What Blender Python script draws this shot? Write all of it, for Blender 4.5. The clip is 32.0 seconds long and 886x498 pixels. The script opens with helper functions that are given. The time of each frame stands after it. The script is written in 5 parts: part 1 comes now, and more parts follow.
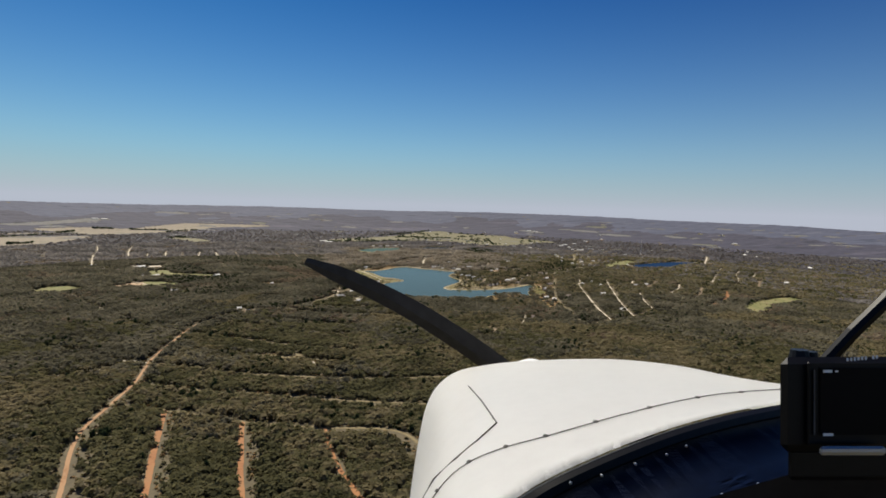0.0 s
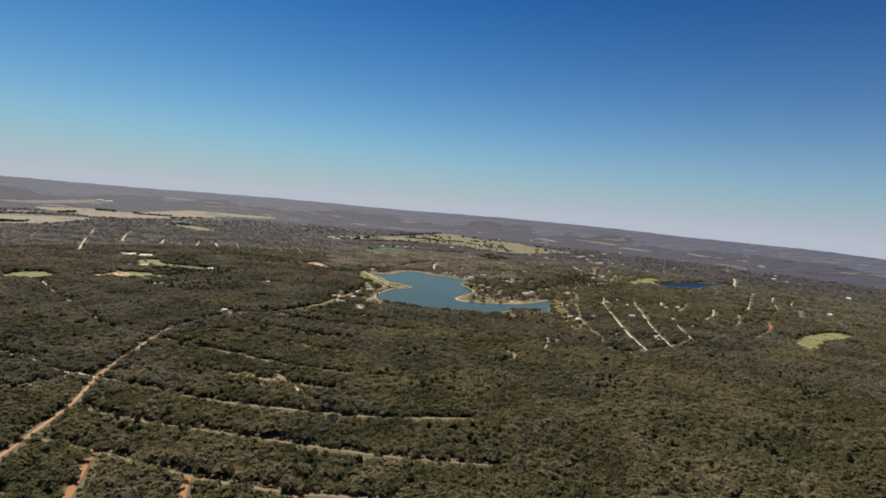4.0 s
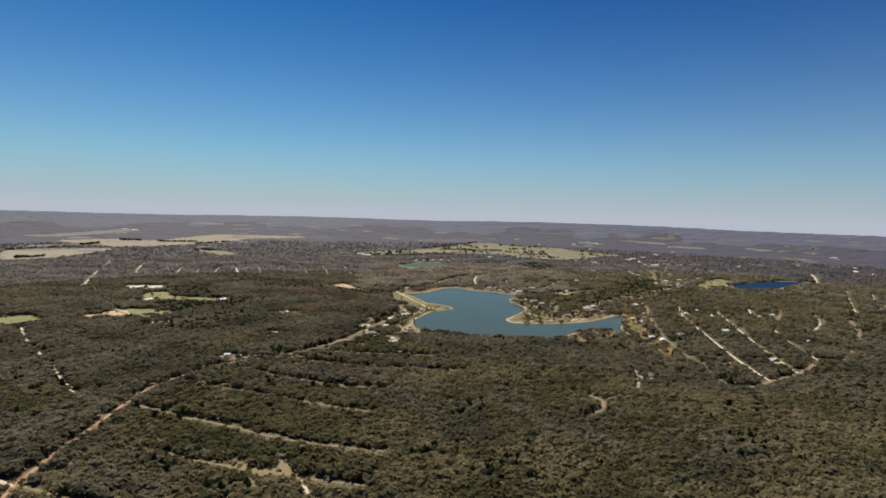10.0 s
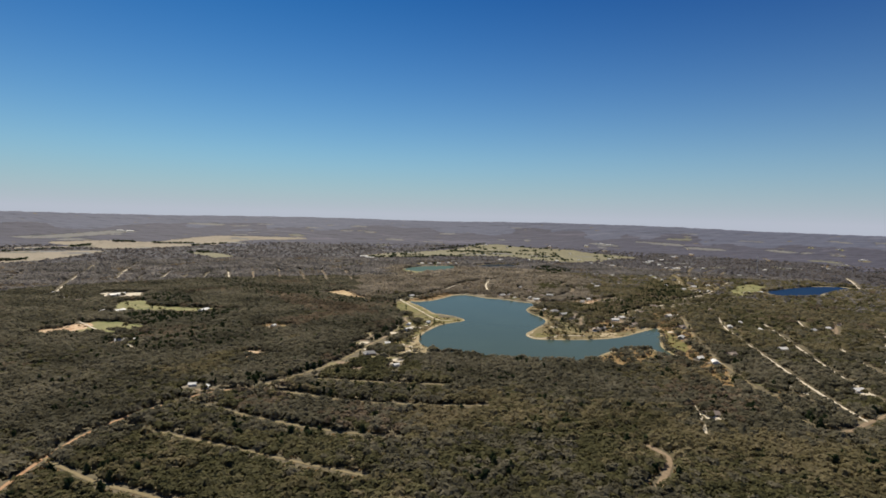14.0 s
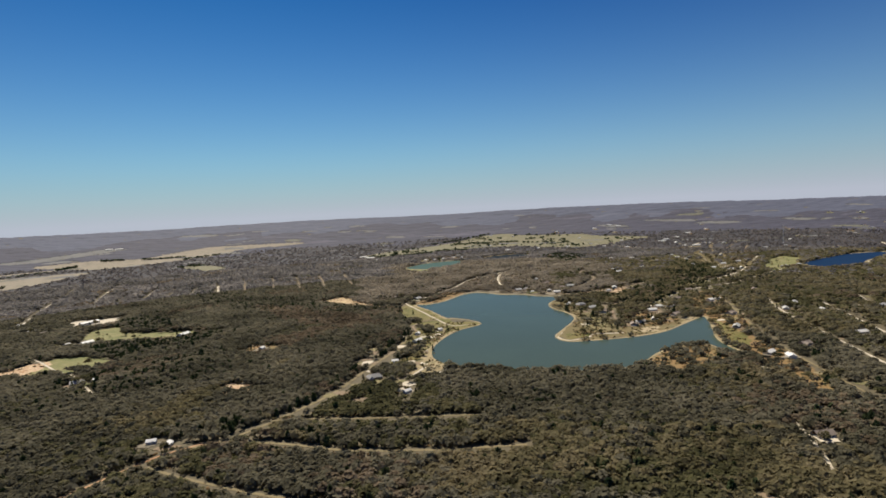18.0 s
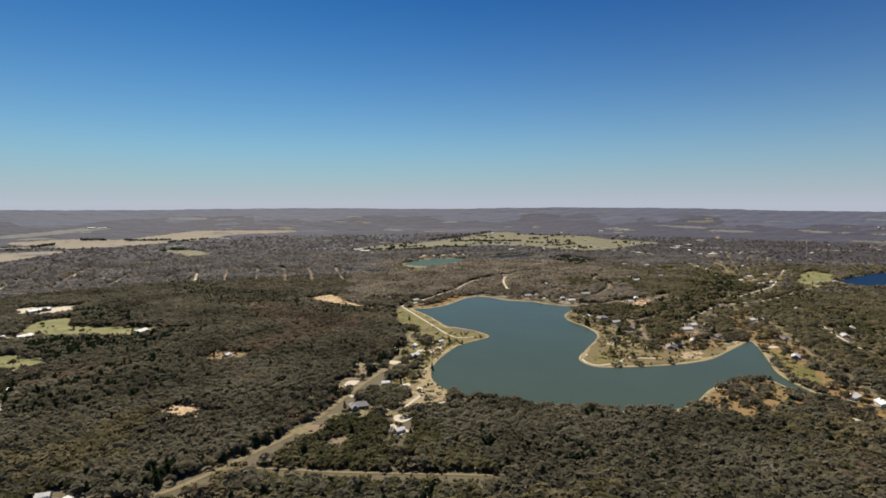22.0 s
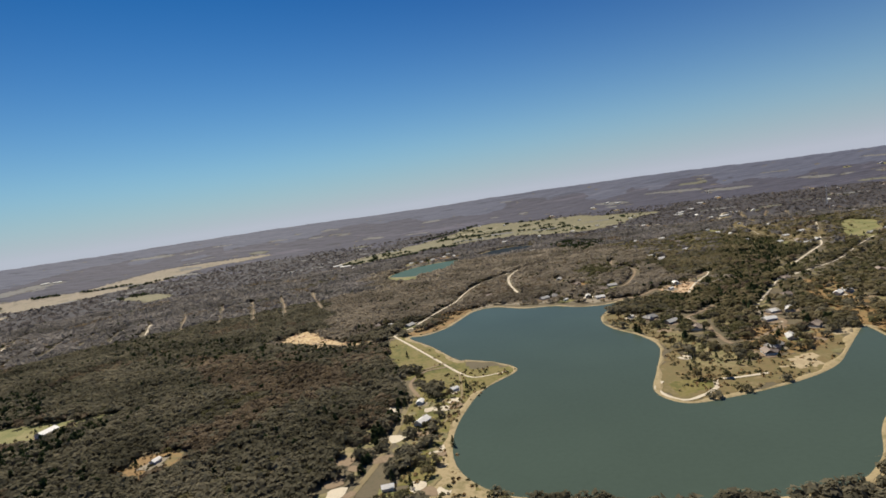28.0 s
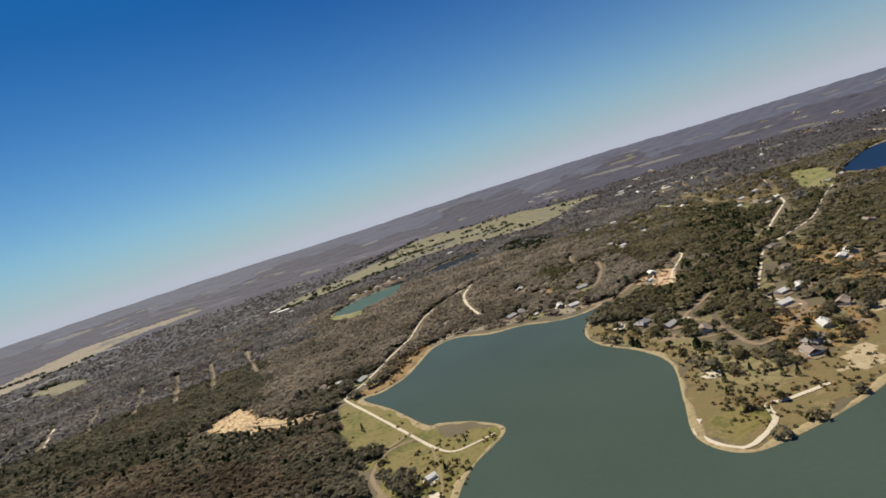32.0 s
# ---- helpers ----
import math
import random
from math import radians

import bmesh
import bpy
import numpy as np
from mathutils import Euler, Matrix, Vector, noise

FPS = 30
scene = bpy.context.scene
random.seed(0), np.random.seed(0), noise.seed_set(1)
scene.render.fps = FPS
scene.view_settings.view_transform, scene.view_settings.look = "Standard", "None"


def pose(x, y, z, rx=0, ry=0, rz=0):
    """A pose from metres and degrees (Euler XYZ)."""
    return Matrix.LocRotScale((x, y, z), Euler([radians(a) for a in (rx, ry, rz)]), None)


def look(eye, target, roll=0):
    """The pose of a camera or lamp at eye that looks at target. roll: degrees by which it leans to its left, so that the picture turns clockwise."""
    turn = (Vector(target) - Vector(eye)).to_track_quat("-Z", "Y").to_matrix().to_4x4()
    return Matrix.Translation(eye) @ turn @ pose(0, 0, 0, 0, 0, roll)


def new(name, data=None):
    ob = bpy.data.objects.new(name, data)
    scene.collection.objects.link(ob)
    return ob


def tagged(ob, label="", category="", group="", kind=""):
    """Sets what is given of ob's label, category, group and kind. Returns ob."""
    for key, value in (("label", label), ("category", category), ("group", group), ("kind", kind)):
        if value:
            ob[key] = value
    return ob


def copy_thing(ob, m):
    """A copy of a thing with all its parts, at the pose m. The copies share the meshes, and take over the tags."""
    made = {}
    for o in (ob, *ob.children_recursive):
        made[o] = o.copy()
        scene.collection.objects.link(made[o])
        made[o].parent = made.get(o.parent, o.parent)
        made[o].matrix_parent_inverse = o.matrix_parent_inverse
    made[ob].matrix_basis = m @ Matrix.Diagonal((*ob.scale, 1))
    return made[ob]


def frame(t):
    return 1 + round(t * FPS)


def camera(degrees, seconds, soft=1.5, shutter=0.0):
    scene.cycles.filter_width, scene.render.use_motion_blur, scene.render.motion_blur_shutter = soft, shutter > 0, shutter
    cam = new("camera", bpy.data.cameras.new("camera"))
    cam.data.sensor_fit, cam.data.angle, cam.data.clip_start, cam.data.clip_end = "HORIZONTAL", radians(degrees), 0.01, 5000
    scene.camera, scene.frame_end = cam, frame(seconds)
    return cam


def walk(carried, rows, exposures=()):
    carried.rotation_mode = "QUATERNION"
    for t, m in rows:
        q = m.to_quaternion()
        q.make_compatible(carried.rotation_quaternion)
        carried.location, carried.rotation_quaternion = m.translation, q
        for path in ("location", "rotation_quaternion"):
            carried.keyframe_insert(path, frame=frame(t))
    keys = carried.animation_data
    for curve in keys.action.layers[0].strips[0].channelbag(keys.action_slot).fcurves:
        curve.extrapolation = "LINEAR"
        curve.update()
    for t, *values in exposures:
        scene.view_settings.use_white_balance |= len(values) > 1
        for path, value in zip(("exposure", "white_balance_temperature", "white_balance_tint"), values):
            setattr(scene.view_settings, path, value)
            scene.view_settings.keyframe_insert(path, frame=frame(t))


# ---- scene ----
# ---- the camera and its flight ----
FLIGHT = [  # seconds, x, y, z, tilt, heading, bank
    (0.0, 0.00, 0.00, 212.00, 85.543, 0.000, 1.709),
    (0.5, -0.87, 16.67, 212.26, 85.576, 0.451, 2.517),
    (1.0, -1.78, 33.34, 212.48, 85.530, 0.347, 3.809),
    (1.5, -2.75, 50.00, 212.56, 85.480, 0.120, 1.961),
    (2.0, -3.79, 66.66, 212.42, 85.208, 0.929, 0.991),
    (2.5, -5.00, 83.29, 212.11, 84.882, 1.496, 1.391),
    (3.0, -6.49, 99.87, 211.70, 85.534, 1.793, 5.420),
    (3.5, -8.27, 116.52, 211.28, 85.749, 0.876, 4.975),
    (5.5, -16.16, 183.89, 209.76, 84.690, 3.223, 4.550),
    (6.0, -18.31, 200.63, 209.29, 84.265, 3.382, 1.968),
    (6.5, -20.60, 217.28, 208.73, 84.097, 3.815, 1.400),
    (7.0, -22.99, 233.91, 208.08, 84.485, 3.385, 0.136),
    (7.5, -25.44, 250.56, 207.32, 84.085, 2.632, 2.117),
    (8.0, -27.94, 267.27, 206.50, 83.420, 2.240, 3.222),
    (8.5, -30.51, 284.06, 205.62, 84.512, 2.311, 2.093),
    (9.0, -33.13, 301.02, 204.74, 85.292, 2.980, 0.508),
    (9.5, -35.82, 318.16, 203.92, 86.173, 4.127, 0.266),
    (10.0, -38.51, 335.51, 203.19, 86.473, 4.410, 1.533),
    (10.5, -41.17, 353.10, 202.57, 86.662, 4.096, 0.709),
    (11.0, -43.75, 370.91, 202.07, 86.874, 4.304, 0.567),
    (11.5, -46.23, 388.96, 201.72, 86.609, 4.381, 0.948),
    (12.0, -48.60, 407.16, 201.43, 86.830, 4.673, 0.586),
    (12.5, -50.88, 425.36, 201.18, 87.000, 5.204, 1.657),
    (13.0, -53.14, 443.40, 200.91, 87.284, 5.123, 2.686),
    (13.5, -55.42, 461.21, 200.63, 86.998, 4.684, 3.399),
    (14.0, -57.78, 478.79, 200.28, 86.533, 4.982, 1.481),
    (14.5, -60.27, 496.11, 199.77, 86.156, 5.385, 2.307),
    (16.5, -70.86, 564.29, 197.02, 85.488, 5.221, 2.090),
    (17.0, -73.72, 581.31, 196.32, 85.738, 4.852, 0.192),
    (17.5, -76.74, 598.38, 195.63, 85.697, 4.694, -1.894),
    (18.0, -79.81, 615.54, 194.89, 85.896, 5.144, -2.933),
    (18.5, -82.91, 632.75, 194.07, 85.568, 4.877, -4.094),
    (19.0, -86.05, 649.94, 193.19, 85.519, 4.527, -4.085),
    (19.5, -89.19, 667.09, 192.31, 85.581, 4.874, -2.245),
    (20.0, -92.32, 684.25, 191.54, 85.662, 5.287, -1.336),
    (20.5, -95.45, 701.40, 190.90, 85.464, 5.422, -0.138),
    (21.0, -98.60, 718.50, 190.31, 84.902, 5.455, -0.010),
    (21.5, -101.70, 735.59, 189.72, 85.130, 5.061, 0.216),
    (22.0, -104.76, 752.70, 189.07, 85.386, 4.805, -0.056),
    (22.5, -107.81, 769.87, 188.47, 85.322, 4.973, 0.387),
    (23.0, -110.79, 787.13, 188.00, 84.855, 5.527, 0.338),
    (23.5, -113.67, 804.40, 187.63, 85.328, 5.066, 0.194),
    (24.0, -116.40, 821.70, 187.41, 85.152, 4.428, -2.819),
    (24.5, -118.90, 839.03, 187.31, 85.228, 5.249, -4.628),
    (26.5, -127.82, 908.50, 187.50, 84.753, 4.457, -6.257),
    (27.0, -129.74, 925.81, 187.68, 84.818, 3.405, -4.603),
    (27.5, -131.33, 943.03, 187.98, 84.716, 2.722, -5.722),
    (28.0, -132.55, 960.22, 188.36, 85.083, 3.211, -8.215),
    (28.5, -133.36, 977.49, 188.86, 85.465, 3.585, -9.835),
    (29.0, -133.75, 994.93, 189.52, 85.429, 3.415, -12.444),
    (29.5, -133.78, 1012.50, 190.38, 85.388, 2.394, -13.503),
    (30.0, -133.55, 1030.06, 191.43, 85.111, 0.579, -11.106),
    (30.5, -133.11, 1047.50, 192.62, 84.388, -1.134, -11.890),
    (31.0, -132.48, 1064.84, 193.91, 84.510, -2.350, -11.516),
    (31.5, -131.70, 1082.17, 195.24, 84.634, -2.221, -14.607),
    (32.0, -130.81, 1099.51, 196.58, 84.956, -2.719, -17.754),
]


def attitude(x, y, z, tilt, heading, bank):
    return pose(x, y, z, tilt, 0, heading) @ pose(0, 0, 0, 0, 0, bank)


cam = camera(76.2, 32.0, soft=1.7)
walk(cam, [(row[0], attitude(*row[1:])) for row in FLIGHT])

# ---- sky and sun ----
SUN_ELEVATION, SUN_AZIMUTH = 51.0, -28.0  # degrees; azimuth clockwise from the flight direction (+y)
world = bpy.data.worlds.new("sky")
scene.world = world
world.use_nodes = True
wn = world.node_tree.nodes
wn.clear()
sky = wn.new("ShaderNodeTexSky")
sky.sky_type = "NISHITA"
sky.sun_disc = False
sky.sun_elevation = radians(SUN_ELEVATION)
sky.sun_rotation = radians(SUN_AZIMUTH)
sky.air_density, sky.dust_density, sky.ozone_density = 1.0, 0.6, 1.6
backgr = wn.new("ShaderNodeBackground")
backgr.inputs["Strength"].default_value = 0.081
wout = wn.new("ShaderNodeOutputWorld")
# a dry, deep blue winter sky over a pale haze all round the horizon
wl = world.node_tree.links
clear_air = wn.new("ShaderNodeHueSaturation")
clear_air.inputs["Saturation"].default_value = 1.4
wl.new(sky.outputs[0], clear_air.inputs["Color"])
cool = wn.new("ShaderNodeMixRGB")
cool.blend_type = "MULTIPLY"
cool.inputs[0].default_value = 1.0
cool.inputs[2].default_value = (0.115, 0.53, 0.73, 1)
wl.new(clear_air.outputs[0], cool.inputs[1])
deep = wn.new("ShaderNodeMixRGB")
deep.inputs[1].default_value = (0.115, 0.53, 0.73, 1)
deep.inputs[2].default_value = (0.006, 0.285, 0.525, 1)
climb = wn.new("ShaderNodeMapRange")
climb.inputs["From Min"].default_value, climb.inputs["From Max"].default_value = 0.10, 0.38
wl.new(climb.outputs[0], deep.inputs[0])
wl.new(deep.outputs[0], cool.inputs[2])
where = wn.new("ShaderNodeTexCoord")
height = wn.new("ShaderNodeSeparateXYZ")
wl.new(where.outputs["Generated"], height.inputs[0])
wl.new(height.outputs["Z"], climb.inputs["Value"])
thin_out = wn.new("ShaderNodeMath")
thin_out.operation = "MULTIPLY"
thin_out.inputs[1].default_value = -1 / 0.112
wl.new(height.outputs["Z"], thin_out.inputs[0])
fade = wn.new("ShaderNodeMath")
fade.operation = "POWER"
fade.inputs[0].default_value = math.e
fade.use_clamp = True
wl.new(thin_out.outputs[0], fade.inputs[1])
amount = wn.new("ShaderNodeMath")
amount.operation = "MULTIPLY"
amount.inputs[1].default_value = 0.92
wl.new(fade.outputs[0], amount.inputs[0])
haze = wn.new("ShaderNodeMixRGB")
haze.inputs[2].default_value = (5.0, 5.25, 6.2, 1)
wl.new(amount.outputs[0], haze.inputs[0])
wl.new(cool.outputs[0], haze.inputs[1])
wl.new(haze.outputs[0], backgr.inputs[0])
world.node_tree.links.new(backgr.outputs[0], wout.inputs[0])
sun_data = bpy.data.lights.new("sun", "SUN")
sun_data.energy, sun_data.angle, sun_data.color = 5.0, radians(0.5), (1.0, 0.92, 0.78)
sun = new("sun", sun_data)
_a, _e = radians(SUN_AZIMUTH), radians(SUN_ELEVATION)
sun.matrix_world = look((0, 0, 600), (-math.sin(_a) * math.cos(_e), -math.cos(_a) * math.cos(_e), 600 - math.sin(_e)))
scene.view_settings.exposure = 0.3


# ---- materials ----
def material(name, colours, scale=0.05, fine=0.6, rough=0.9, bump=0.0, metal=0.0, tint=0.0, spec=0.3, object_space=True, glow_through=0.0, spread=0.36, broad_share=0.55, stretch=(1, 1, 1)):
    """Noise between two to four colours at a broad and a fine scale (in 1/m), a little bump, and a random tint per piece."""
    m = bpy.data.materials.new(name)
    m.use_nodes = True
    n, l = m.node_tree.nodes, m.node_tree.links
    b = n["Principled BSDF"]
    b.inputs["Roughness"].default_value = rough
    b.inputs["Metallic"].default_value = metal
    b.inputs["Specular IOR Level"].default_value = spec
    geo = n.new("ShaderNodeNewGeometry")
    tc = n.new("ShaderNodeTexCoord")
    src = geo.outputs["Position"] if object_space else tc.outputs["Object"]
    broad = n.new("ShaderNodeTexNoise")
    broad.inputs["Scale"].default_value, broad.inputs["Detail"].default_value = scale, 5
    small = n.new("ShaderNodeTexNoise")
    small.inputs["Scale"].default_value, small.inputs["Detail"].default_value = fine, 4
    if stretch != (1, 1, 1):
        draw_out = n.new("ShaderNodeMapping")
        draw_out.inputs["Scale"].default_value = stretch
        l.new(src, draw_out.inputs["Vector"])
        src = draw_out.outputs[0]
    l.new(src, broad.inputs["Vector"])
    l.new(src, small.inputs["Vector"])
    mix = n.new("ShaderNodeMath")
    mix.operation = "MULTIPLY_ADD"
    mix.inputs[1].default_value = broad_share
    half = n.new("ShaderNodeMath")
    half.operation = "MULTIPLY"
    half.inputs[1].default_value = 1 - broad_share
    l.new(broad.outputs["Fac"], mix.inputs[0])
    l.new(small.outputs["Fac"], half.inputs[0])
    l.new(half.outputs[0], mix.inputs[2])
    last = mix.outputs[0]
    if tint:
        rnd = n.new("ShaderNodeMath")
        rnd.operation = "MULTIPLY_ADD"
        rnd.inputs[1].default_value = tint
        sub = n.new("ShaderNodeMath")
        sub.operation = "SUBTRACT"
        sub.inputs[1].default_value = tint / 2
        tone = n.new("ShaderNodeAttribute")
        tone.attribute_name = "tone"
        l.new(tone.outputs["Fac"], rnd.inputs[0])
        l.new(last, rnd.inputs[2])
        l.new(rnd.outputs[0], sub.inputs[0])
        last = sub.outputs[0]
    ramp = n.new("ShaderNodeValToRGB")
    el = ramp.color_ramp.elements
    while len(el) < len(colours):
        el.new(0.5)
    for i, c in enumerate(colours):
        el[i].position = 0.5 - spread / 2 + spread * i / max(1, len(colours) - 1)
        el[i].color = (*c, 1)
    l.new(last, ramp.inputs[0])
    l.new(ramp.outputs[0], b.inputs["Base Color"])
    if glow_through:  # thin twigs and leaves let light through
        thin = n.new("ShaderNodeBsdfTranslucent")
        both = n.new("ShaderNodeMixShader")
        both.inputs[0].default_value = glow_through
        l.new(ramp.outputs[0], thin.inputs["Color"])
        l.new(b.outputs[0], both.inputs[1])
        l.new(thin.outputs[0], both.inputs[2])
        l.new(both.outputs[0], n["Material Output"].inputs["Surface"])
    if bump:
        bp = n.new("ShaderNodeBump")
        bp.inputs["Strength"].default_value, bp.inputs["Distance"].default_value = 0.7, bump
        l.new(small.outputs["Fac"], bp.inputs["Height"])
        l.new(bp.outputs[0], b.inputs["Normal"])
    return m


FLOOR = material("forest_floor", [(0.080, 0.066, 0.038), (0.125, 0.100, 0.058), (0.095, 0.083, 0.044)], 0.02, 0.25)
OAK = material("bare_oak_twigs", [(0.120, 0.106, 0.053), (0.197, 0.167, 0.088), (0.274, 0.226, 0.130)], 0.012, 0.12, tint=0.13, spec=0.1, glow_through=0.5, spread=0.26, broad_share=0.68)
SCRUB = material("olive_scrub", [(0.084, 0.081, 0.037), (0.135, 0.125, 0.059), (0.192, 0.170, 0.088)], 0.012, 0.12, tint=0.13, spec=0.1, glow_through=0.5, spread=0.26, broad_share=0.68)
CEDAR = material("cedar_green", [(0.03, 0.045, 0.02), (0.05, 0.068, 0.028), (0.08, 0.09, 0.04)], 0.02, 0.2, tint=0.17, spec=0.1, glow_through=0.25)
BARK = material("bark", [(0.09, 0.07, 0.05), (0.16, 0.13, 0.10)], 0.3, 2.0)
GREYOAK = material("grey_oak_twigs", [(0.093, 0.085, 0.053), (0.163, 0.147, 0.096), (0.230, 0.204, 0.138)], 0.010, 0.12, tint=0.12, spec=0.1, glow_through=0.5, spread=0.26, broad_share=0.68)
# twig grey for the far-off stands, with haze mixed into the colour
FARTWIG = material("hazed_mauve_twigs", [(0.100, 0.088, 0.080), (0.160, 0.142, 0.132), (0.220, 0.194, 0.180)], 0.006, 0.05, tint=0.10, spec=0.1, glow_through=0.5, spread=0.3, broad_share=0.72)
# haze of distance is put into these two base colours, mauve then blue-grey
FARWOOD = material("hazed_mauve_woods", [(0.033, 0.033, 0.044), (0.060, 0.057, 0.080), (0.046, 0.045, 0.062), (0.092, 0.084, 0.110)], 0.006, 0.03, spread=0.26, broad_share=0.6, stretch=(0.35, 1.3, 1))
HAZEWOOD = material("hazed_blue_grey_woods", [(0.052, 0.058, 0.084), (0.088, 0.094, 0.132), (0.070, 0.076, 0.108), (0.116, 0.120, 0.156)], 0.006, 0.03, spread=0.26, broad_share=0.6, stretch=(0.3, 1.3, 1))
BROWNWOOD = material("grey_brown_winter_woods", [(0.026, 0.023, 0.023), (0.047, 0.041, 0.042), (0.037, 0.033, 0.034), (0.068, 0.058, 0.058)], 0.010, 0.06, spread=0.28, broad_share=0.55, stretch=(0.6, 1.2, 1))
FARFIELD = material("pale_winter_field", [(0.105, 0.104, 0.098), (0.165, 0.158, 0.145), (0.125, 0.124, 0.110)], 0.01, 0.1, spread=0.22)
FARPASTURE = material("far_dull_pasture", [(0.095, 0.098, 0.066), (0.150, 0.142, 0.100), (0.115, 0.115, 0.078)], 0.01, 0.1, spread=0.22)
OLIVETWIG = material("dull_olive_twigs", [(0.100, 0.100, 0.072), (0.162, 0.156, 0.116), (0.226, 0.210, 0.162)], 0.008, 0.08, tint=0.11, spec=0.1, glow_through=0.5, spread=0.26, broad_share=0.68)
PALETWIG = material("pale_grey_twigs", [(0.184, 0.156, 0.112), (0.292, 0.248, 0.184), (0.384, 0.328, 0.248)], 0.010, 0.10, tint=0.11, spec=0.1, glow_through=0.5, spread=0.27, broad_share=0.68)
SAND = material("cream_sand", [(0.28, 0.215, 0.12), (0.42, 0.335, 0.205), (0.32, 0.25, 0.14)], 0.04, 0.4, spread=0.24)
MUD = material("olive_brown_shore_mud", [(0.120, 0.090, 0.036), (0.178, 0.130, 0.054), (0.140, 0.116, 0.044), (0.215, 0.160, 0.078)], 0.03, 0.2, spread=0.24)
RUSSET = material("russet_brown_twigs", [(0.124, 0.095, 0.060), (0.204, 0.157, 0.102), (0.276, 0.214, 0.144)], 0.010, 0.12, tint=0.12, spec=0.1, glow_through=0.5, spread=0.26, broad_share=0.68)
# greyer and bluer than the near twigs: haze worked into the colour
MIDTWIG = material("hazed_brown_grey_twigs", [(0.128, 0.117, 0.102), (0.222, 0.203, 0.182), (0.310, 0.280, 0.252)], 0.008, 0.08, tint=0.11, spec=0.1, glow_through=0.5, spread=0.28, broad_share=0.7)
MEADOW = material("olive_meadow", [(0.084, 0.084, 0.018), (0.136, 0.122, 0.028), (0.190, 0.150, 0.052), (0.108, 0.100, 0.025)], 0.03, 0.2, spread=0.24)
MAINDIRT = material("tan_red_dirt", [(0.25, 0.125, 0.056), (0.38, 0.225, 0.118), (0.32, 0.200, 0.108)], 0.03, 0.4)
REDDIRT = material("red_dirt", [(0.25, 0.105, 0.042), (0.34, 0.16, 0.068), (0.29, 0.165, 0.078)], 0.03, 0.4)
TRACK = material("grassy_track", [(0.135, 0.11, 0.052), (0.22, 0.17, 0.088), (0.17, 0.145, 0.066)], 0.03, 0.4)
GRAVEL = material("pale_gravel", [(0.42, 0.35, 0.25), (0.56, 0.49, 0.37), (0.50, 0.42, 0.30)], 0.03, 0.5)
TAN = material("tan_bank", [(0.195, 0.148, 0.068), (0.34, 0.265, 0.145), (0.205, 0.168, 0.078)], 0.04, 0.2, spread=0.24)
DIRT = material("brown_dirt", [(0.16, 0.115, 0.070), (0.24, 0.175, 0.108), (0.19, 0.135, 0.082)], 0.03, 0.4)
GRASS = material("winter_pasture", [(0.125, 0.135, 0.040), (0.185, 0.175, 0.062), (0.24, 0.205, 0.09)], 0.035, 0.3, spread=0.2)
DRYGRASS = material("dry_pasture", [(0.165, 0.14, 0.092), (0.27, 0.225, 0.162), (0.195, 0.165, 0.106)], 0.012, 0.12, spread=0.22)
PASTURE = material("grey_tan_pasture", [(0.105, 0.105, 0.050), (0.200, 0.172, 0.096), (0.128, 0.122, 0.060), (0.250, 0.212, 0.132)], 0.014, 0.08, spread=0.24, stretch=(0.6, 1.5, 1))
RISE = material("tan_green_rise", [(0.115, 0.110, 0.042), (0.235, 0.185, 0.088), (0.142, 0.130, 0.052), (0.26, 0.205, 0.108)], 0.014, 0.1, spread=0.24)
MARSH = material("rusty_marsh_grass", [(0.15, 0.098, 0.038), (0.26, 0.158, 0.062), (0.16, 0.128, 0.05)], 0.03, 0.25, spread=0.22)
PITSOIL = material("orange_cream_pit_soil", [(0.34, 0.215, 0.090), (0.60, 0.465, 0.255), (0.27, 0.155, 0.062), (0.62, 0.49, 0.29), (0.22, 0.135, 0.060)], 0.06, 0.16, spread=0.26)
QUARRY = material("bare_orange_soil", [(0.24, 0.13, 0.06), (0.40, 0.23, 0.115), (0.58, 0.45, 0.29), (0.34, 0.19, 0.09), (0.5, 0.36, 0.22)], 0.05, 0.2, spread=0.26)


def water_material(name, colour, gloss=0.045, rough=0.15):
    m = material(name, [tuple(c * 0.85 for c in colour), colour], 0.01, 0.25, rough=rough, bump=0.03, spec=gloss)
    return m


WATER = water_material("teal_lake_water", (0.060, 0.084, 0.066), 0.028)
WATER_BLUE = water_material("blue_pond_water", (0.012, 0.033, 0.080), 0.01, 0.6)
WATER_DARK = water_material("dark_lake_water", (0.030, 0.038, 0.046), 0.0, 0.9)
WATER_TURQ = water_material("turquoise_lake_water", (0.070, 0.118, 0.104), 0.01, 0.6)


# ---- plan tools ----
def terrain(x, y):
    """Height of the land: level near the flight, rising to wooded hills that make the horizon."""
    r = np.hypot(np.asarray(x, float) + 60, np.asarray(y, float) - 550)
    far_hills = np.clip((r - 3000) / 500, 0, 1)
    ridges = 3.6 * np.sin(np.asarray(x) / 310 + 1.1 * np.sin(np.asarray(y) / 260)) + 2.0 * np.sin(np.asarray(y) / 190 + np.asarray(x) / 540)
    east = np.clip((np.arctan2(np.asarray(x, float) + 60, np.asarray(y, float) - 550) - 0.3) / 0.5, 0, 1)
    return (150 - 36 * east) * np.clip((r - 3000) / 1350, 0, 1) ** 1.6 + far_hills * ridges - 70 * np.clip((r - 4390) / 300, 0, 1)


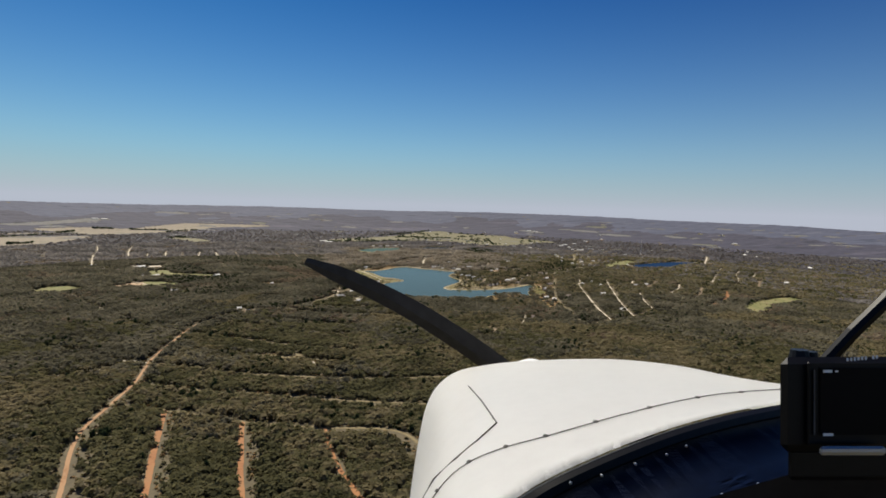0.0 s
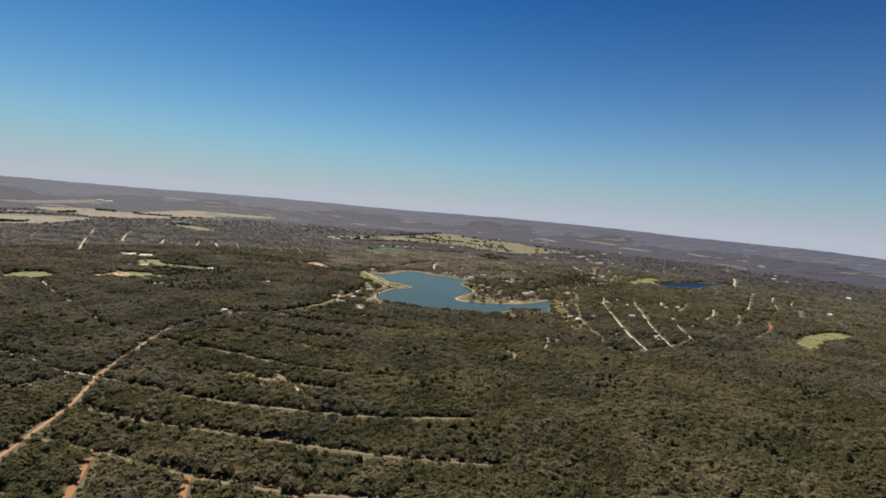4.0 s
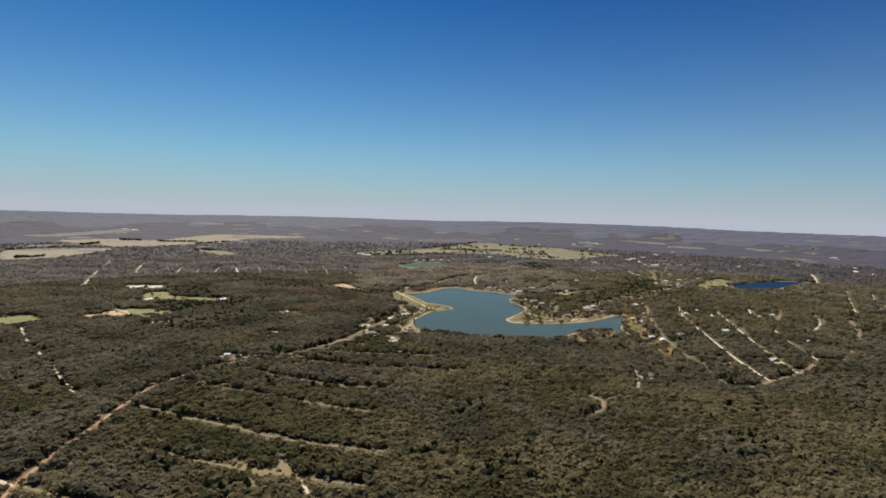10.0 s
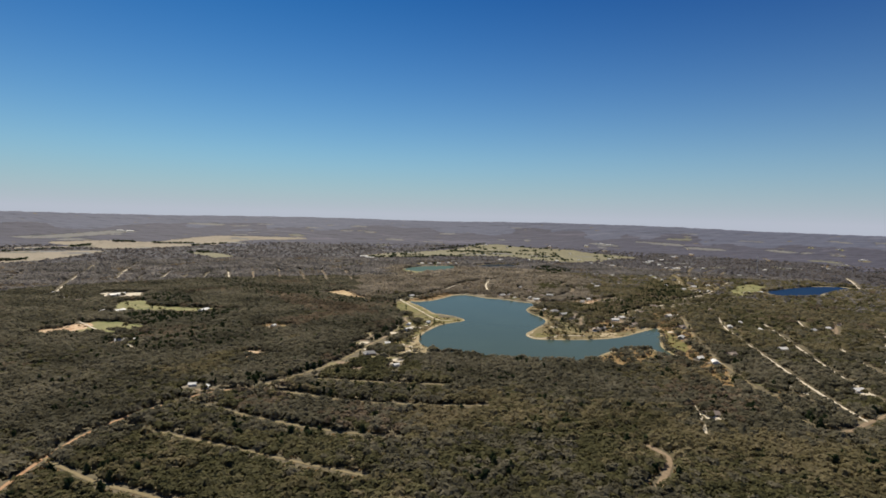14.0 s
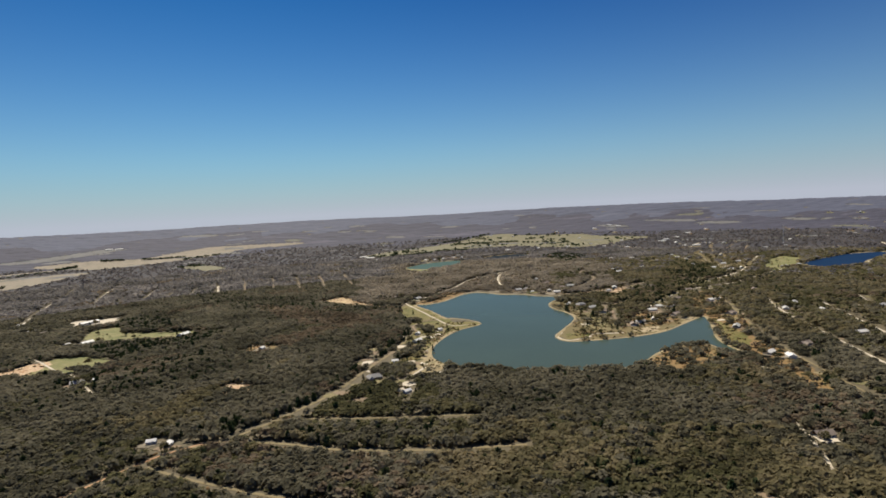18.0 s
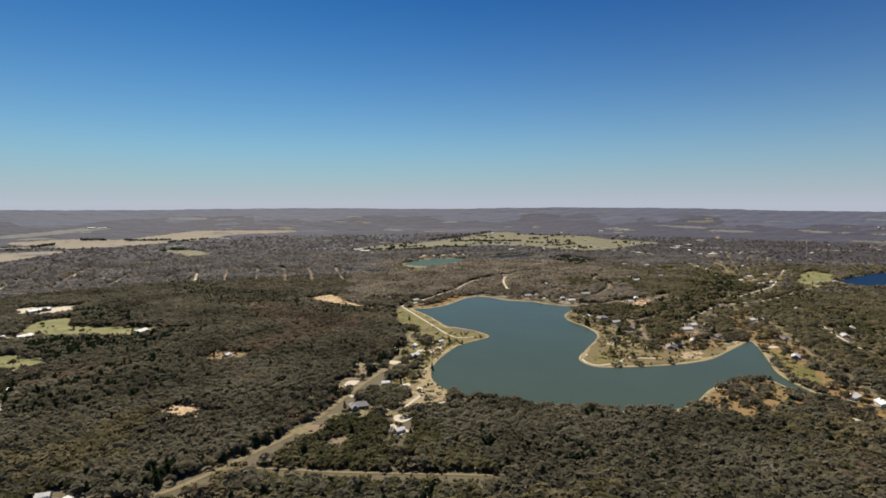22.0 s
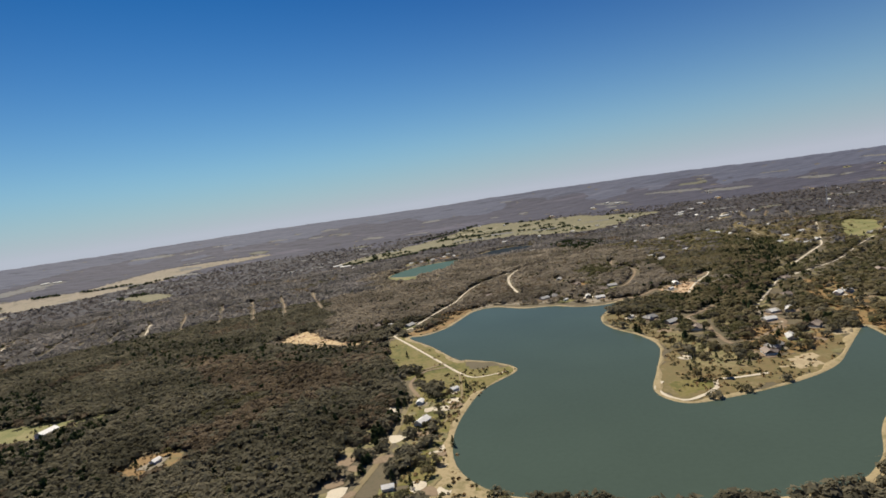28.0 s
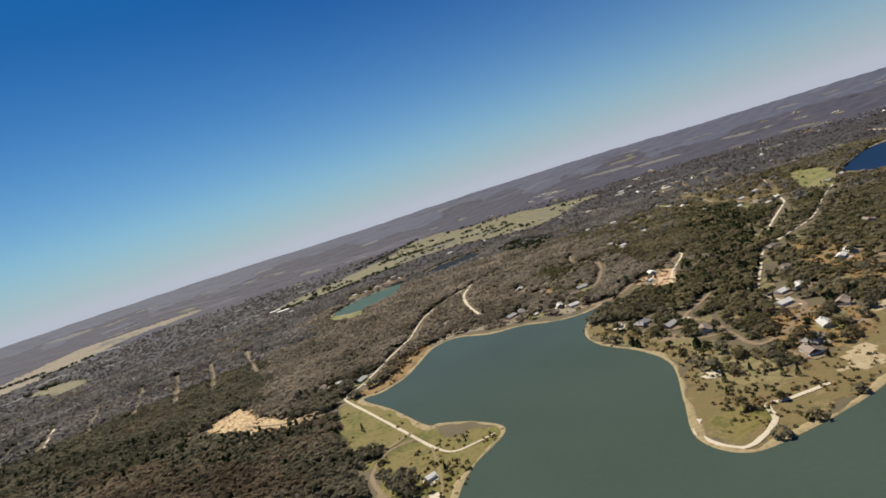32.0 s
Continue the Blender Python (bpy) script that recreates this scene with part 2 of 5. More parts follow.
def smooth_loop(pts, n=8, closed=True):
    """A Catmull-Rom curve through a few plan points."""
    p = np.array(pts, float)
    m = len(p)
    out = []
    for i in range(m if closed else m - 1):
        if closed:
            a, b, c, d = p[i - 1], p[i], p[(i + 1) % m], p[(i + 2) % m]
        else:
            a, b, c, d = p[max(i - 1, 0)], p[i], p[i + 1], p[min(i + 2, m - 1)]
        for k in range(n):
            s = k / n
            out.append(0.5 * (2 * b + (c - a) * s + (2 * a - 5 * b + 4 * c - d) * s * s + (3 * b - a - 3 * c + d) * s ** 3))
    if not closed:
        out.append(p[-1])
    return np.array(out)


def inside(x, y, loop):
    """Which of the plan points lie in a closed loop."""
    hit = np.zeros(x.shape, bool)
    xa, ya = loop[:, 0], loop[:, 1]
    xb, yb = np.roll(xa, -1), np.roll(ya, -1)
    box = (x > xa.min()) & (x < xa.max()) & (y > ya.min()) & (y < ya.max())
    px, py = x[box], y[box]
    h = np.zeros(px.shape, bool)
    for k in range(len(loop)):
        if ya[k] == yb[k]:
            continue
        cross = (ya[k] > py) != (yb[k] > py)
        h ^= cross & (px < (xb[k] - xa[k]) * (py - ya[k]) / (yb[k] - ya[k]) + xa[k])
    hit[box] = h
    return hit


def wobble(x, y, size, seed=0.0):
    """A smooth, cheap random field of about one unit, for uneven edges."""
    u, v = x / size + seed, y / size - seed * 1.7
    return 0.5 * np.sin(u * 2.1 + 1.3 * np.sin(v * 1.7)) + 0.3 * np.sin(v * 4.3 + u * 1.1) + 0.3 * np.sin(u * 5.9 - v * 2.3 + 1.0)


CELL = 4.0
GX0, GY0, GNX, GNY = -2800.0, 250.0, 1350, 1060
_gx, _gy = np.meshgrid(GX0 + CELL * np.arange(GNX), GY0 + CELL * np.arange(GNY), indexing="ij")
open_land = np.zeros((GNX, GNY), bool)  # where no wood stands


def clear_loop(loop, grow=0.0):
    jx, jy = wobble(_gx, _gy, 23.0) * 5, wobble(_gy, _gx, 19.0, 2.0) * 5
    open_land[inside(_gx + jx, _gy + jy, loop)] = True


def clear_line(line, width):
    for (x0, y0), (x1, y1) in zip(line[:-1], line[1:]):
        i0, i1 = [int((v - GX0) / CELL) for v in (min(x0, x1) - 30, max(x0, x1) + 30)]
        j0, j1 = [int((v - GY0) / CELL) for v in (min(y0, y1) - 30, max(y0, y1) + 30)]
        i0, j0 = max(i0, 0), max(j0, 0)
        if i1 <= i0 or j1 <= j0:
            continue
        gx, gy = _gx[i0:i1, j0:j1], _gy[i0:i1, j0:j1]
        dx, dy = x1 - x0, y1 - y0
        s = np.clip(((gx - x0) * dx + (gy - y0) * dy) / (dx * dx + dy * dy + 1e-9), 0, 1)
        open_land[i0:i1, j0:j1] |= np.hypot(gx - x0 - s * dx, gy - y0 - s * dy) < width / 2


thin_land = np.ones((GNX, GNY))  # where the trees stand well apart


def is_thin(x, y):
    i = np.clip(((x - GX0) / CELL + 0.5).astype(int), 0, GNX - 1)
    j = np.clip(((y - GY0) / CELL + 0.5).astype(int), 0, GNY - 1)
    return thin_land[i, j]


def is_open(x, y):
    i = np.clip(((x - GX0) / CELL + 0.5).astype(int), 0, GNX - 1)
    j = np.clip(((y - GY0) / CELL + 0.5).astype(int), 0, GNY - 1)
    return open_land[i, j] & (np.abs(GX0 + CELL * i - x) < CELL) & (np.abs(GY0 + CELL * j - y) < CELL)


def mesh_from(name, verts, faces, mat, smooth=False):
    """A mesh out of arrays; faces all of one corner count."""
    me = bpy.data.meshes.new(name)
    verts, faces = np.asarray(verts, np.float32), np.asarray(faces, np.int32)
    k = faces.shape[1]
    me.vertices.add(len(verts))
    me.vertices.foreach_set("co", verts.ravel())
    me.loops.add(faces.size)
    me.loops.foreach_set("vertex_index", faces.ravel())
    me.polygons.add(len(faces))
    me.polygons.foreach_set("loop_start", np.arange(0, faces.size, k, dtype=np.int32))
    me.polygons.foreach_set("loop_total", np.full(len(faces), k, np.int32))
    me.update(calc_edges=True)
    if smooth:
        me.polygons.foreach_set("use_smooth", np.ones(len(faces), bool))
    me.materials.append(mat)
    return me


def patch(name, loop, mat, z, label, category, cell=5.0, rough_edge=6.0, seed=0.0, kind="structure", woods_off=True):
    """A piece of open ground within a loop, with an uneven edge, laid on the land."""
    x0, y0, x1, y1 = loop[:, 0].min() - 10, loop[:, 1].min() - 10, loop[:, 0].max() + 10, loop[:, 1].max() + 10
    nx, ny = int((x1 - x0) / cell) + 2, int((y1 - y0) / cell) + 2
    vx, vy = np.meshgrid(x0 + cell * np.arange(nx), y0 + cell * np.arange(ny), indexing="ij")
    cx, cy = vx[:-1, :-1] + cell / 2, vy[:-1, :-1] + cell / 2
    keep = inside(cx + rough_edge * wobble(cx, cy, 17.0, seed), cy + rough_edge * wobble(cy, cx, 15.0, seed + 3), loop)
    i, j = np.nonzero(keep)
    a = i * ny + j
    faces = np.stack([a, a + ny, a + ny + 1, a + 1], 1)
    verts = np.stack([vx.ravel(), vy.ravel(), terrain(vx.ravel(), vy.ravel()) + z], 1)
    used, inv = np.unique(faces, return_inverse=True)
    ob = new(name, mesh_from(name, verts[used], inv.reshape(-1, 4), mat))
    if woods_off:
        clear_loop(loop)
    return tagged(ob, label, category, kind=kind)


DOTTED, BRUSH = [], []


def strip(name, pts, width, mat, z, label, category="road", verge=4.0, n=6, wob=0.18):
    """A road or track along a line on the plan, of uneven width, with the trees cut back beside it."""
    line = smooth_loop(pts, n, closed=False)
    fine = []
    for a, b in zip(line[:-1], line[1:]):
        k = max(1, int(np.hypot(*(b - a)) / 6))
        fine += [a + (b - a) * s / k for s in range(k)]
    fine = np.array(fine + [line[-1]])
    d = np.gradient(fine, axis=0)
    d /= np.linalg.norm(d, axis=1)[:, None] + 1e-9
    side = np.stack([d[:, 1], -d[:, 0]], 1)
    verts = []
    for s in (-1, -0.5, 0.5, 1):
        w = width / 2 * s * (1 + wob * wobble(fine[:, 0], fine[:, 1], 9.0, s * 5) * (abs(s) == 1))
        q = fine + side * w[:, None]
        verts.append(np.stack([q[:, 0], q[:, 1], terrain(q[:, 0], q[:, 1]) + z - 0.06 * (abs(s) == 1)], 1))
    m = len(fine)
    verts = np.concatenate(verts)
    a = np.arange(m - 1)
    faces = np.concatenate([np.stack([a + c * m, a + (c + 1) * m, a + (c + 1) * m + 1, a + c * m + 1], 1) for c in range(3)])
    ob = new(name, mesh_from(name, verts, faces, mat))
    clear_line(fine, width + verge)
    if fine[:, 1].mean() < 1500:  # the cut side faces the flight line
        aside = np.stack([-80 - fine[:, 0], 450 - fine[:, 1]], 1)
        aside = aside / np.linalg.norm(aside, axis=1)[:, None]
        across = np.abs(aside[:, 0] * d[:, 1] - aside[:, 1] * d[:, 0])[:, None]
        clear_line(fine + aside * (10.5 if mat is TRACK else 9.5) * across, width + verge)
    else:
        clear_line(fine - np.array((0.0, 7.0)), width + verge)
    if fine[:, 1].mean() < 1250:  # low brush on the cut verges
        rng = np.random.default_rng(m)
        facing = np.sign(np.sum(aside * side, axis=1))
        for lo, hi, near in ((0.5 * width + 1.6, 0.5 * width + 0.5 * verge + 2, -1), (0.5 * width + 2.6, 0.5 * width + 0.5 * verge + 9, 1)):
            i = rng.integers(0, m, int(m * (hi - lo) * 0.42))
            off = rng.uniform(lo, lo + (hi - lo) * (across[i, 0] if near > 0 else 1.0)) * facing[i] * near
            at = fine[i] + side[i] * off[:, None] + d[i] * rng.uniform(-3, 3, len(i))[:, None]
            BRUSH.append((at[:, 0], at[:, 1]))
    return tagged(ob, label, category, kind="structure")


# ---- ground ----
def build_ground():
    xs = np.linspace(-4700, 4600, 240)
    ys = np.linspace(-4100, 5100, 240)
    vx, vy = np.meshgrid(xs, ys, indexing="ij")
    i, j = np.meshgrid(np.arange(239), np.arange(239), indexing="ij")
    a = (i * 240 + j).ravel()
    verts = np.stack([vx.ravel(), vy.ravel(), terrain(vx, vy).ravel()], 1)
    ob = new("ground", mesh_from("ground", verts, np.stack([a, a + 240, a + 241, a + 1], 1), FLOOR, True))
    tagged(ob, "brown leaf litter and winter grass of rolling woodland", "ground", kind="structure")


build_ground()

# ---- lakes ----
LAKE = smooth_loop([(-242, 1748), (-218, 1754), (-190, 1782), (-172, 1822), (-148, 1876), (-112, 1888), (-70, 1850), (-25, 1838), (12, 1808),
                    (50, 1800), (84, 1814), (52, 1775), (24, 1722), (22, 1668), (44, 1612), (48, 1560), (22, 1490), (4, 1440), (17, 1408), (52, 1408),
                    (112, 1423), (160, 1448), (199, 1490), (226, 1521), (250, 1545), (246, 1512), (230, 1452), (216, 1402), (214, 1362), (218, 1322), (208, 1318), (200, 1350), (192, 1376), (166, 1374), (134, 1350), (114, 1328), (88, 1292),
                    (50, 1268), (-20, 1268), (-90, 1288), (-135, 1300), (-165, 1340), (-170, 1400), (-155, 1468), (-138, 1505), (-106, 1546),
                    (-128, 1582), (-158, 1604), (-172, 1612), (-206, 1684)], 8)
LAKE_FAR = smooth_loop([(-375, 2500), (-345, 2590), (-285, 2655), (-190, 2680), (-205, 2530), (-235, 2460), (-290, 2430), (-345, 2455)], 8)
LAKE_THIRD = smooth_loop([(-127, 2740), (-60, 2830), (20, 2850), (60, 2790), (0, 2680), (-85, 2650)], 8)
POND = smooth_loop([(700, 2105), (735, 2183), (805, 2256), (888, 2325), (963, 2375), (1055, 2395), (1062, 2345), (985, 2270), (912, 2207), (834, 2118), (750, 2072)], 8)


def water(name, loop, mat, label, z=0.25, bank=5.0, bank_mat=TAN, bank_label="bare tan shoreline bank round the lake"):
    bm = bmesh.new()
    bm.faces.new([bm.verts.new((x, y, terrain(x, y) + z)) for x, y in loop])
    bmesh.ops.triangulate(bm, faces=bm.faces[:])
    me = bpy.data.meshes.new(name)
    bm.to_mesh(me)
    bm.free()
    me.materials.append(mat)
    tagged(new(name, me), label, "water", kind="structure")
    d = np.roll(loop, -1, 0) - np.roll(loop, 1, 0)
    d /= np.linalg.norm(d, axis=1)[:, None]
    area = 0.5 * np.sum(loop[:, 0] * np.roll(loop[:, 1], -1) - np.roll(loop[:, 0], -1) * loop[:, 1])
    side = np.stack([d[:, 1], -d[:, 0]], 1) * np.sign(area)
    m = len(loop)
    rings = []
    for off, h in ((-1.5, z - 0.15), (0.0, z + 0.05), (0.55 * bank, z + 0.7), (bank, 0.02)):
        w = off * (1.05 + 0.9 * wobble(loop[:, 0], loop[:, 1], 26.0, 1.0)) if off > 0 else off * np.ones(m)
        q = loop + side * w[:, None]
        rings.append(np.stack([q[:, 0], q[:, 1], terrain(q[:, 0], q[:, 1]) + h], 1))
    a = np.arange(m)
    b = (a + 1) % m
    faces = np.concatenate([np.stack([a + c * m, b + c * m, b + (c + 1) * m, a + (c + 1) * m], 1) for c in range(3)])
    tagged(new(name + "_bank", mesh_from(name + "_bank", np.concatenate(rings), faces, bank_mat, True)), bank_label, "bank", kind="structure")
    clear_loop(loop + side * bank * 1.0)


water("lake_1", LAKE, WATER, "teal-green lake with faint wind ripples among woods", bank=4.8)
water("lake_2", LAKE_FAR, WATER_TURQ, "turquoise lake below a long pasture")
water("lake_3", LAKE_THIRD, WATER_DARK, "dark narrow lake beside the pasture", bank=6)
water("pond", POND, WATER_BLUE, "deep blue pond with open grassy banks")

# ---- roads and tracks ----
LOOK = {"main": (MAINDIRT, "wide red dirt road with cut verges", 8.5), "red": (REDDIRT, "red dirt road through leafless woods", 4.0), "track": (TRACK, "grassy tan track cut through the trees", 8.0),
        "pale": (GRAVEL, "pale gravel road", 6.0), "lane": (GRAVEL, "pale gravel track through leafless woods", 6.5), "dirt": (DIRT, "tan dirt road with worn verges", 9.0),
        "shore": (TRACK, "brown dirt road along a dark wood edge", 4.0)}
WIDER = {"pale": 0.75, "dirt": 0.95, "red": 0.74, "main": 0.64, "track": 0.78}
road_count = []


def road(look_of, width, pts):
    """One road or track of a given look along a few plan points."""
    k = len(road_count)
    road_count.append(look_of)
    m, text, verge = LOOK[look_of]
    far_road = sum(p[1] for p in pts) / len(pts) > 2000
    lane = look_of == "dirt" and width < 4 and pts[0][0] > 600
    strip(f"road_{k + 1}", pts, width * (0.8 if far_road else WIDER.get(look_of, 1.0)), m, (1.35 if pts[0][1] > 2850 else 0.24) + 0.004 * k, text, verge=4.0 if lane else ((11.0 if look_of == "dirt" else 13.0) if pts[0][0] < -400 else 14.0) if far_road else 12.0 if look_of == "pale" and pts[0][1] > 1700 and pts[0][0] < 0 else 10.0 if look_of == "pale" and pts[0][0] > 300 and pts[0][1] < 1800 else verge)
    if look_of == "pale" and pts[-1][1] > 2000 and pts[-1][0] > 300 or pts[0][1] > 2700:  # wide cut along the far lanes
        line = smooth_loop(pts, 6, closed=False)
        clear_line(line - np.array((0.0, 9.0)), 7.0)
        before = open_land.copy()
        open_land[:] = False
        clear_line(line - np.array((0.0, 26.0)), 34.0)
        thin_land[open_land] = np.minimum(thin_land[open_land], 0.4)
        open_land[:] = before


road("main", 5.4, [(-250, 345), (-264, 381), (-315, 479), (-333, 560), (-348, 635), (-375, 720), (-394, 822), (-408, 910), (-402, 974), (-390, 1005), (-368, 1050), (-340, 1078)])
road("red", 7.0, [(-272, 548), (-240, 466), (-200, 370)])
road("red", 6.5, [(-187, 525), (-158, 440), (-132, 370)])
road("red", 6.0, [(-107, 516), (-82, 445), (-45, 375)])
road("track", 5.0, [(-335, 560), (-272, 548), (-187, 525), (-112, 516), (-45, 516), (-15, 485), (5, 430)])
road("lane", 3.2, [(-460, 640), (-423, 656), (-408, 676), (-400, 708)])
road("lane", 3.4, [(-540, 765), (-497, 752), (-470, 743), (-418, 714), (-393, 712), (-372, 704)])
road("track", 4.5, [(-372, 708), (-292, 684), (-224, 672), (-111, 668), (-60, 672), (20, 690)])
road("track", 4.5, [(-345, 628), (-284, 612), (-188, 601), (-57, 588), (40, 590)])
road("track", 3.6, [(-320, 778), (-256, 760), (-185, 746), (-120, 738)])
road("lane", 3.2, [(-790, 1190), (-700, 1100), (-598, 1013), (-520, 940), (-465, 890)])
road("track", 4.5, [(-405, 885), (-343, 856), (-290, 841), (-205, 812), (-120, 800)])
road("track", 4.0, [(-397, 966), (-360, 952), (-312, 938), (-212, 909), (-150, 892)])
road("track", 4.2, [(-363, 1033), (-333, 1017), (-274, 995), (-228, 981), (-183, 973), (-132, 970)])
road("lane", 2.6, [(-172, 741), (-156, 714), (-145, 704), (-128, 702)])
road("lane", 2.4, [(-499, 799), (-476, 791), (-452, 794)])
road("shore", 4.8, [(-211, 1515), (-217, 1470), (-221, 1412), (-227, 1368), (-236, 1328), (-243, 1298), (-250, 1260), (-257, 1220), (-268, 1187), (-281, 1160), (-297, 1126), (-318, 1092), (-350, 1064)])
road("track", 5.0, [(-300, 1080), (-251, 1070), (-206, 1059), (-135, 1058), (-60, 1066)])
road("track", 3.6, [(-297, 1126), (-280, 1130), (-252, 1131), (-210, 1130), (-158, 1132), (-100, 1134)])
road("pale", 4.2, [(-268, 1775), (-258, 1752), (-220, 1672), (-183, 1592), (-168, 1560)])
road("pale", 3.2, [(-168, 1560), (-150, 1538), (-115, 1546)])
road("track", 3.0, [(-168, 1560), (-165, 1480), (-182, 1420)])
road("dirt", 5.0, [(-262, 1757), (-300, 1745), (-345, 1760), (-400, 1800)])
road("pale", 4.5, [(-268, 1775), (-240, 1830), (-215, 1900), (-180, 1985)])
road("pale", 6.0, [(-45, 2270), (-68, 2190), (-72, 2080), (-64, 1985)])
road("dirt", 5.0, [(168, 2240), (150, 2157), (172, 2085), (140, 1983), (108, 1925)])
road("dirt", 8.0, [(50, 1826), (100, 1826), (150, 1868), (200, 1895), (257, 1945)])
road("pale", 3.8, [(196, 1590), (200, 1660), (262, 1752), (312, 1817), (369, 1854), (450, 1905), (551, 2009), (640, 2095)])
road("pale", 4.6, [(385, 1916), (456, 1996), (527, 2074), (556, 2122), (640, 2270), (725, 2420)])
road("pale", 6.5, [(600, 2600), (592, 2564), (567, 2425), (535, 2289), (547, 2180), (590, 2130)])
road("dirt", 5.5, [(118, 1590), (116, 1545), (140, 1548), (178, 1575), (200, 1600), (196, 1640)])
road("track", 5.5, [(60, 1640), (90, 1600), (118, 1590)])
road("dirt", 5.0, [(178, 1718), (145, 1690), (117, 1665), (124, 1625), (118, 1592)])
road("dirt", 4.0, [(-183, 1588), (-208, 1579), (-220, 1543), (-207, 1499)])
road("pale", 4.5, [(150, 1812), (168, 1800), (203, 1862), (255, 1934), (262, 1960)])
road("pale", 4.8, [(418, 1697), (384, 1567), (353, 1336), (336, 1189), (330, 1079)])
road("pale", 4.8, [(494, 1694), (448, 1467), (412, 1284), (392, 1152), (390, 1127)])
road("pale", 4.8, [(511, 1445), (475, 1303), (460, 1201)])
road("pale", 5.0, [(575, 1694), (539, 1595)])
road("track", 4.0, [(342, 1699), (284, 1413), (268, 1228), (266, 1096), (259, 1042)])
road("dirt", 5.5, [(266, 1050), (290, 1048), (330, 1079), (390, 1127), (460, 1201), (504, 1220), (560, 1290)])
road("track", 5.0, [(261, 1148), (301, 1174)])
road("pale", 4.5, [(168, 1119), (159, 1059), (146, 1014)])
road("dirt", 6.0, [(85, 985), (95, 955), (70, 900)])
road("pale", 6.5, [(1081, 2179), (920, 1890), (804, 1677)])
road("pale", 6.0, [(1120, 2120), (1005, 1923), (971, 1841), (888, 1690)])
road("pale", 6.5, [(1145, 2055), (1029, 1862)])
road("dirt", 6.0, [(1016, 1794), (913, 1620)])
road("dirt", 6.0, [(735, 1586), (669, 1453), (613, 1367)])
road("red", 12.0, [(773, 1527), (730, 1431), (671, 1342), (613, 1278)])
road("pale", 5.5, [(693, 1639), (643, 1531), (570, 1430)])
road("dirt", 5.5, [(647, 1702), (601, 1607), (560, 1542)])
road("pale", 7.0, [(1270, 2715), (1200, 2560), (1110, 2381), (1088, 2304)])
road("pale", 7.0, [(-895, 2210), (-850, 2120), (-812, 2045)])
road("dirt", 4.0, [(-876, 2345), (-805, 2190), (-740, 2050)])
road("dirt", 4.0, [(-785, 2355), (-730, 2220), (-675, 2080)])
road("dirt", 4.0, [(-714, 2365), (-655, 2220), (-597, 2070)])
road("dirt", 4.0, [(-642, 2375), (-585, 2230), (-533, 2080)])
road("dirt", 4.5, [(-560, 2380), (-520, 2260), (-460, 2100)])
road("pale", 4.6, [(-1300, 2530), (-1440, 2500), (-1452, 2407), (-1410, 2299), (-1302, 2120), (-1201, 1930), (-1027, 1642)])
road("track", 6.0, [(-1450, 2061), (-1380, 1950), (-1292, 1821)])
road("pale", 5.0, [(-1303, 2366), (-1195, 2139), (-1073, 1922)])
road("pale", 5.0, [(-1086, 2071), (-1050, 2000), (-1016, 1929)])
road("pale", 5.0, [(-1064, 2163), (-1020, 2070), (-978, 1981)])
road("dirt", 5.0, [(-1008, 2189), (-965, 2090), (-920, 1990)])
road("pale", 5.0, [(-949, 2201), (-910, 2100), (-867, 1999)])
road("pale", 4.0, [(-180, 1985), (-163, 2068), (-145, 2127), (-100, 2208), (-36, 2290), (60, 2360)])
road("pale", 4.0, [(-242, 1806), (-252, 1826), (-250, 1846), (-236, 1848)])
road("lane", 3.0, [(-775, 1392), (-741, 1369), (-682, 1324), (-637, 1297), (-578, 1245), (-541, 1211)])
road("pale", 5.0, [(301, 2522), (335, 2508), (368, 2502)])
road("dirt", 3.6, [(775, 2922), (719, 2780), (642, 2554)])
road("dirt", 3.6, [(840, 2880), (734, 2684), (678, 2519)])
road("dirt", 3.6, [(862, 2808), (778, 2635), (716, 2485)])
road("pale", 6.5, [(636, 2768), (736, 2974), (777, 3023), (850, 3019)])
road("pale", 5.0, [(17, 1461), (7, 1446), (10, 1425), (20, 1413), (35, 1418), (52, 1431), (60, 1450), (74, 1448), (105, 1450)])
road("pale", 5.0, [(-185, 1253), (-178, 1275), (-171, 1298)])
road("pale", 4.0, [(-184, 1258), (-165, 1266), (-147, 1276)])
road("track", 7.0, [(-289, 1555), (-244, 1564), (-212, 1585), (-185, 1604)])
road("pale", 6.0, [(-650, 3080), (-560, 3310), (-420, 3560), (-240, 3680), (-20, 3730)])
road("pale", 4.0, [(330, 3320), (420, 3080), (500, 2900)])

# ---- open ground ----
BRUSHY = ("shore_mud", "shore_scrub", "peninsula_lawn", "marsh", "lot", "spit_meadow", "shore_meadow", "north_shore", "clearing", "scrub_clearing", "cleared_plot")
LIGHT_THIN = ("long_pasture", "far_meadow")  # a few trees dotted about
THIN = ("shore_meadow", "north_shore", "peninsula_lawn", "marsh", "scrub_clearing", "lot", "bend_clearing", "hill_lots", "shore_scrub")


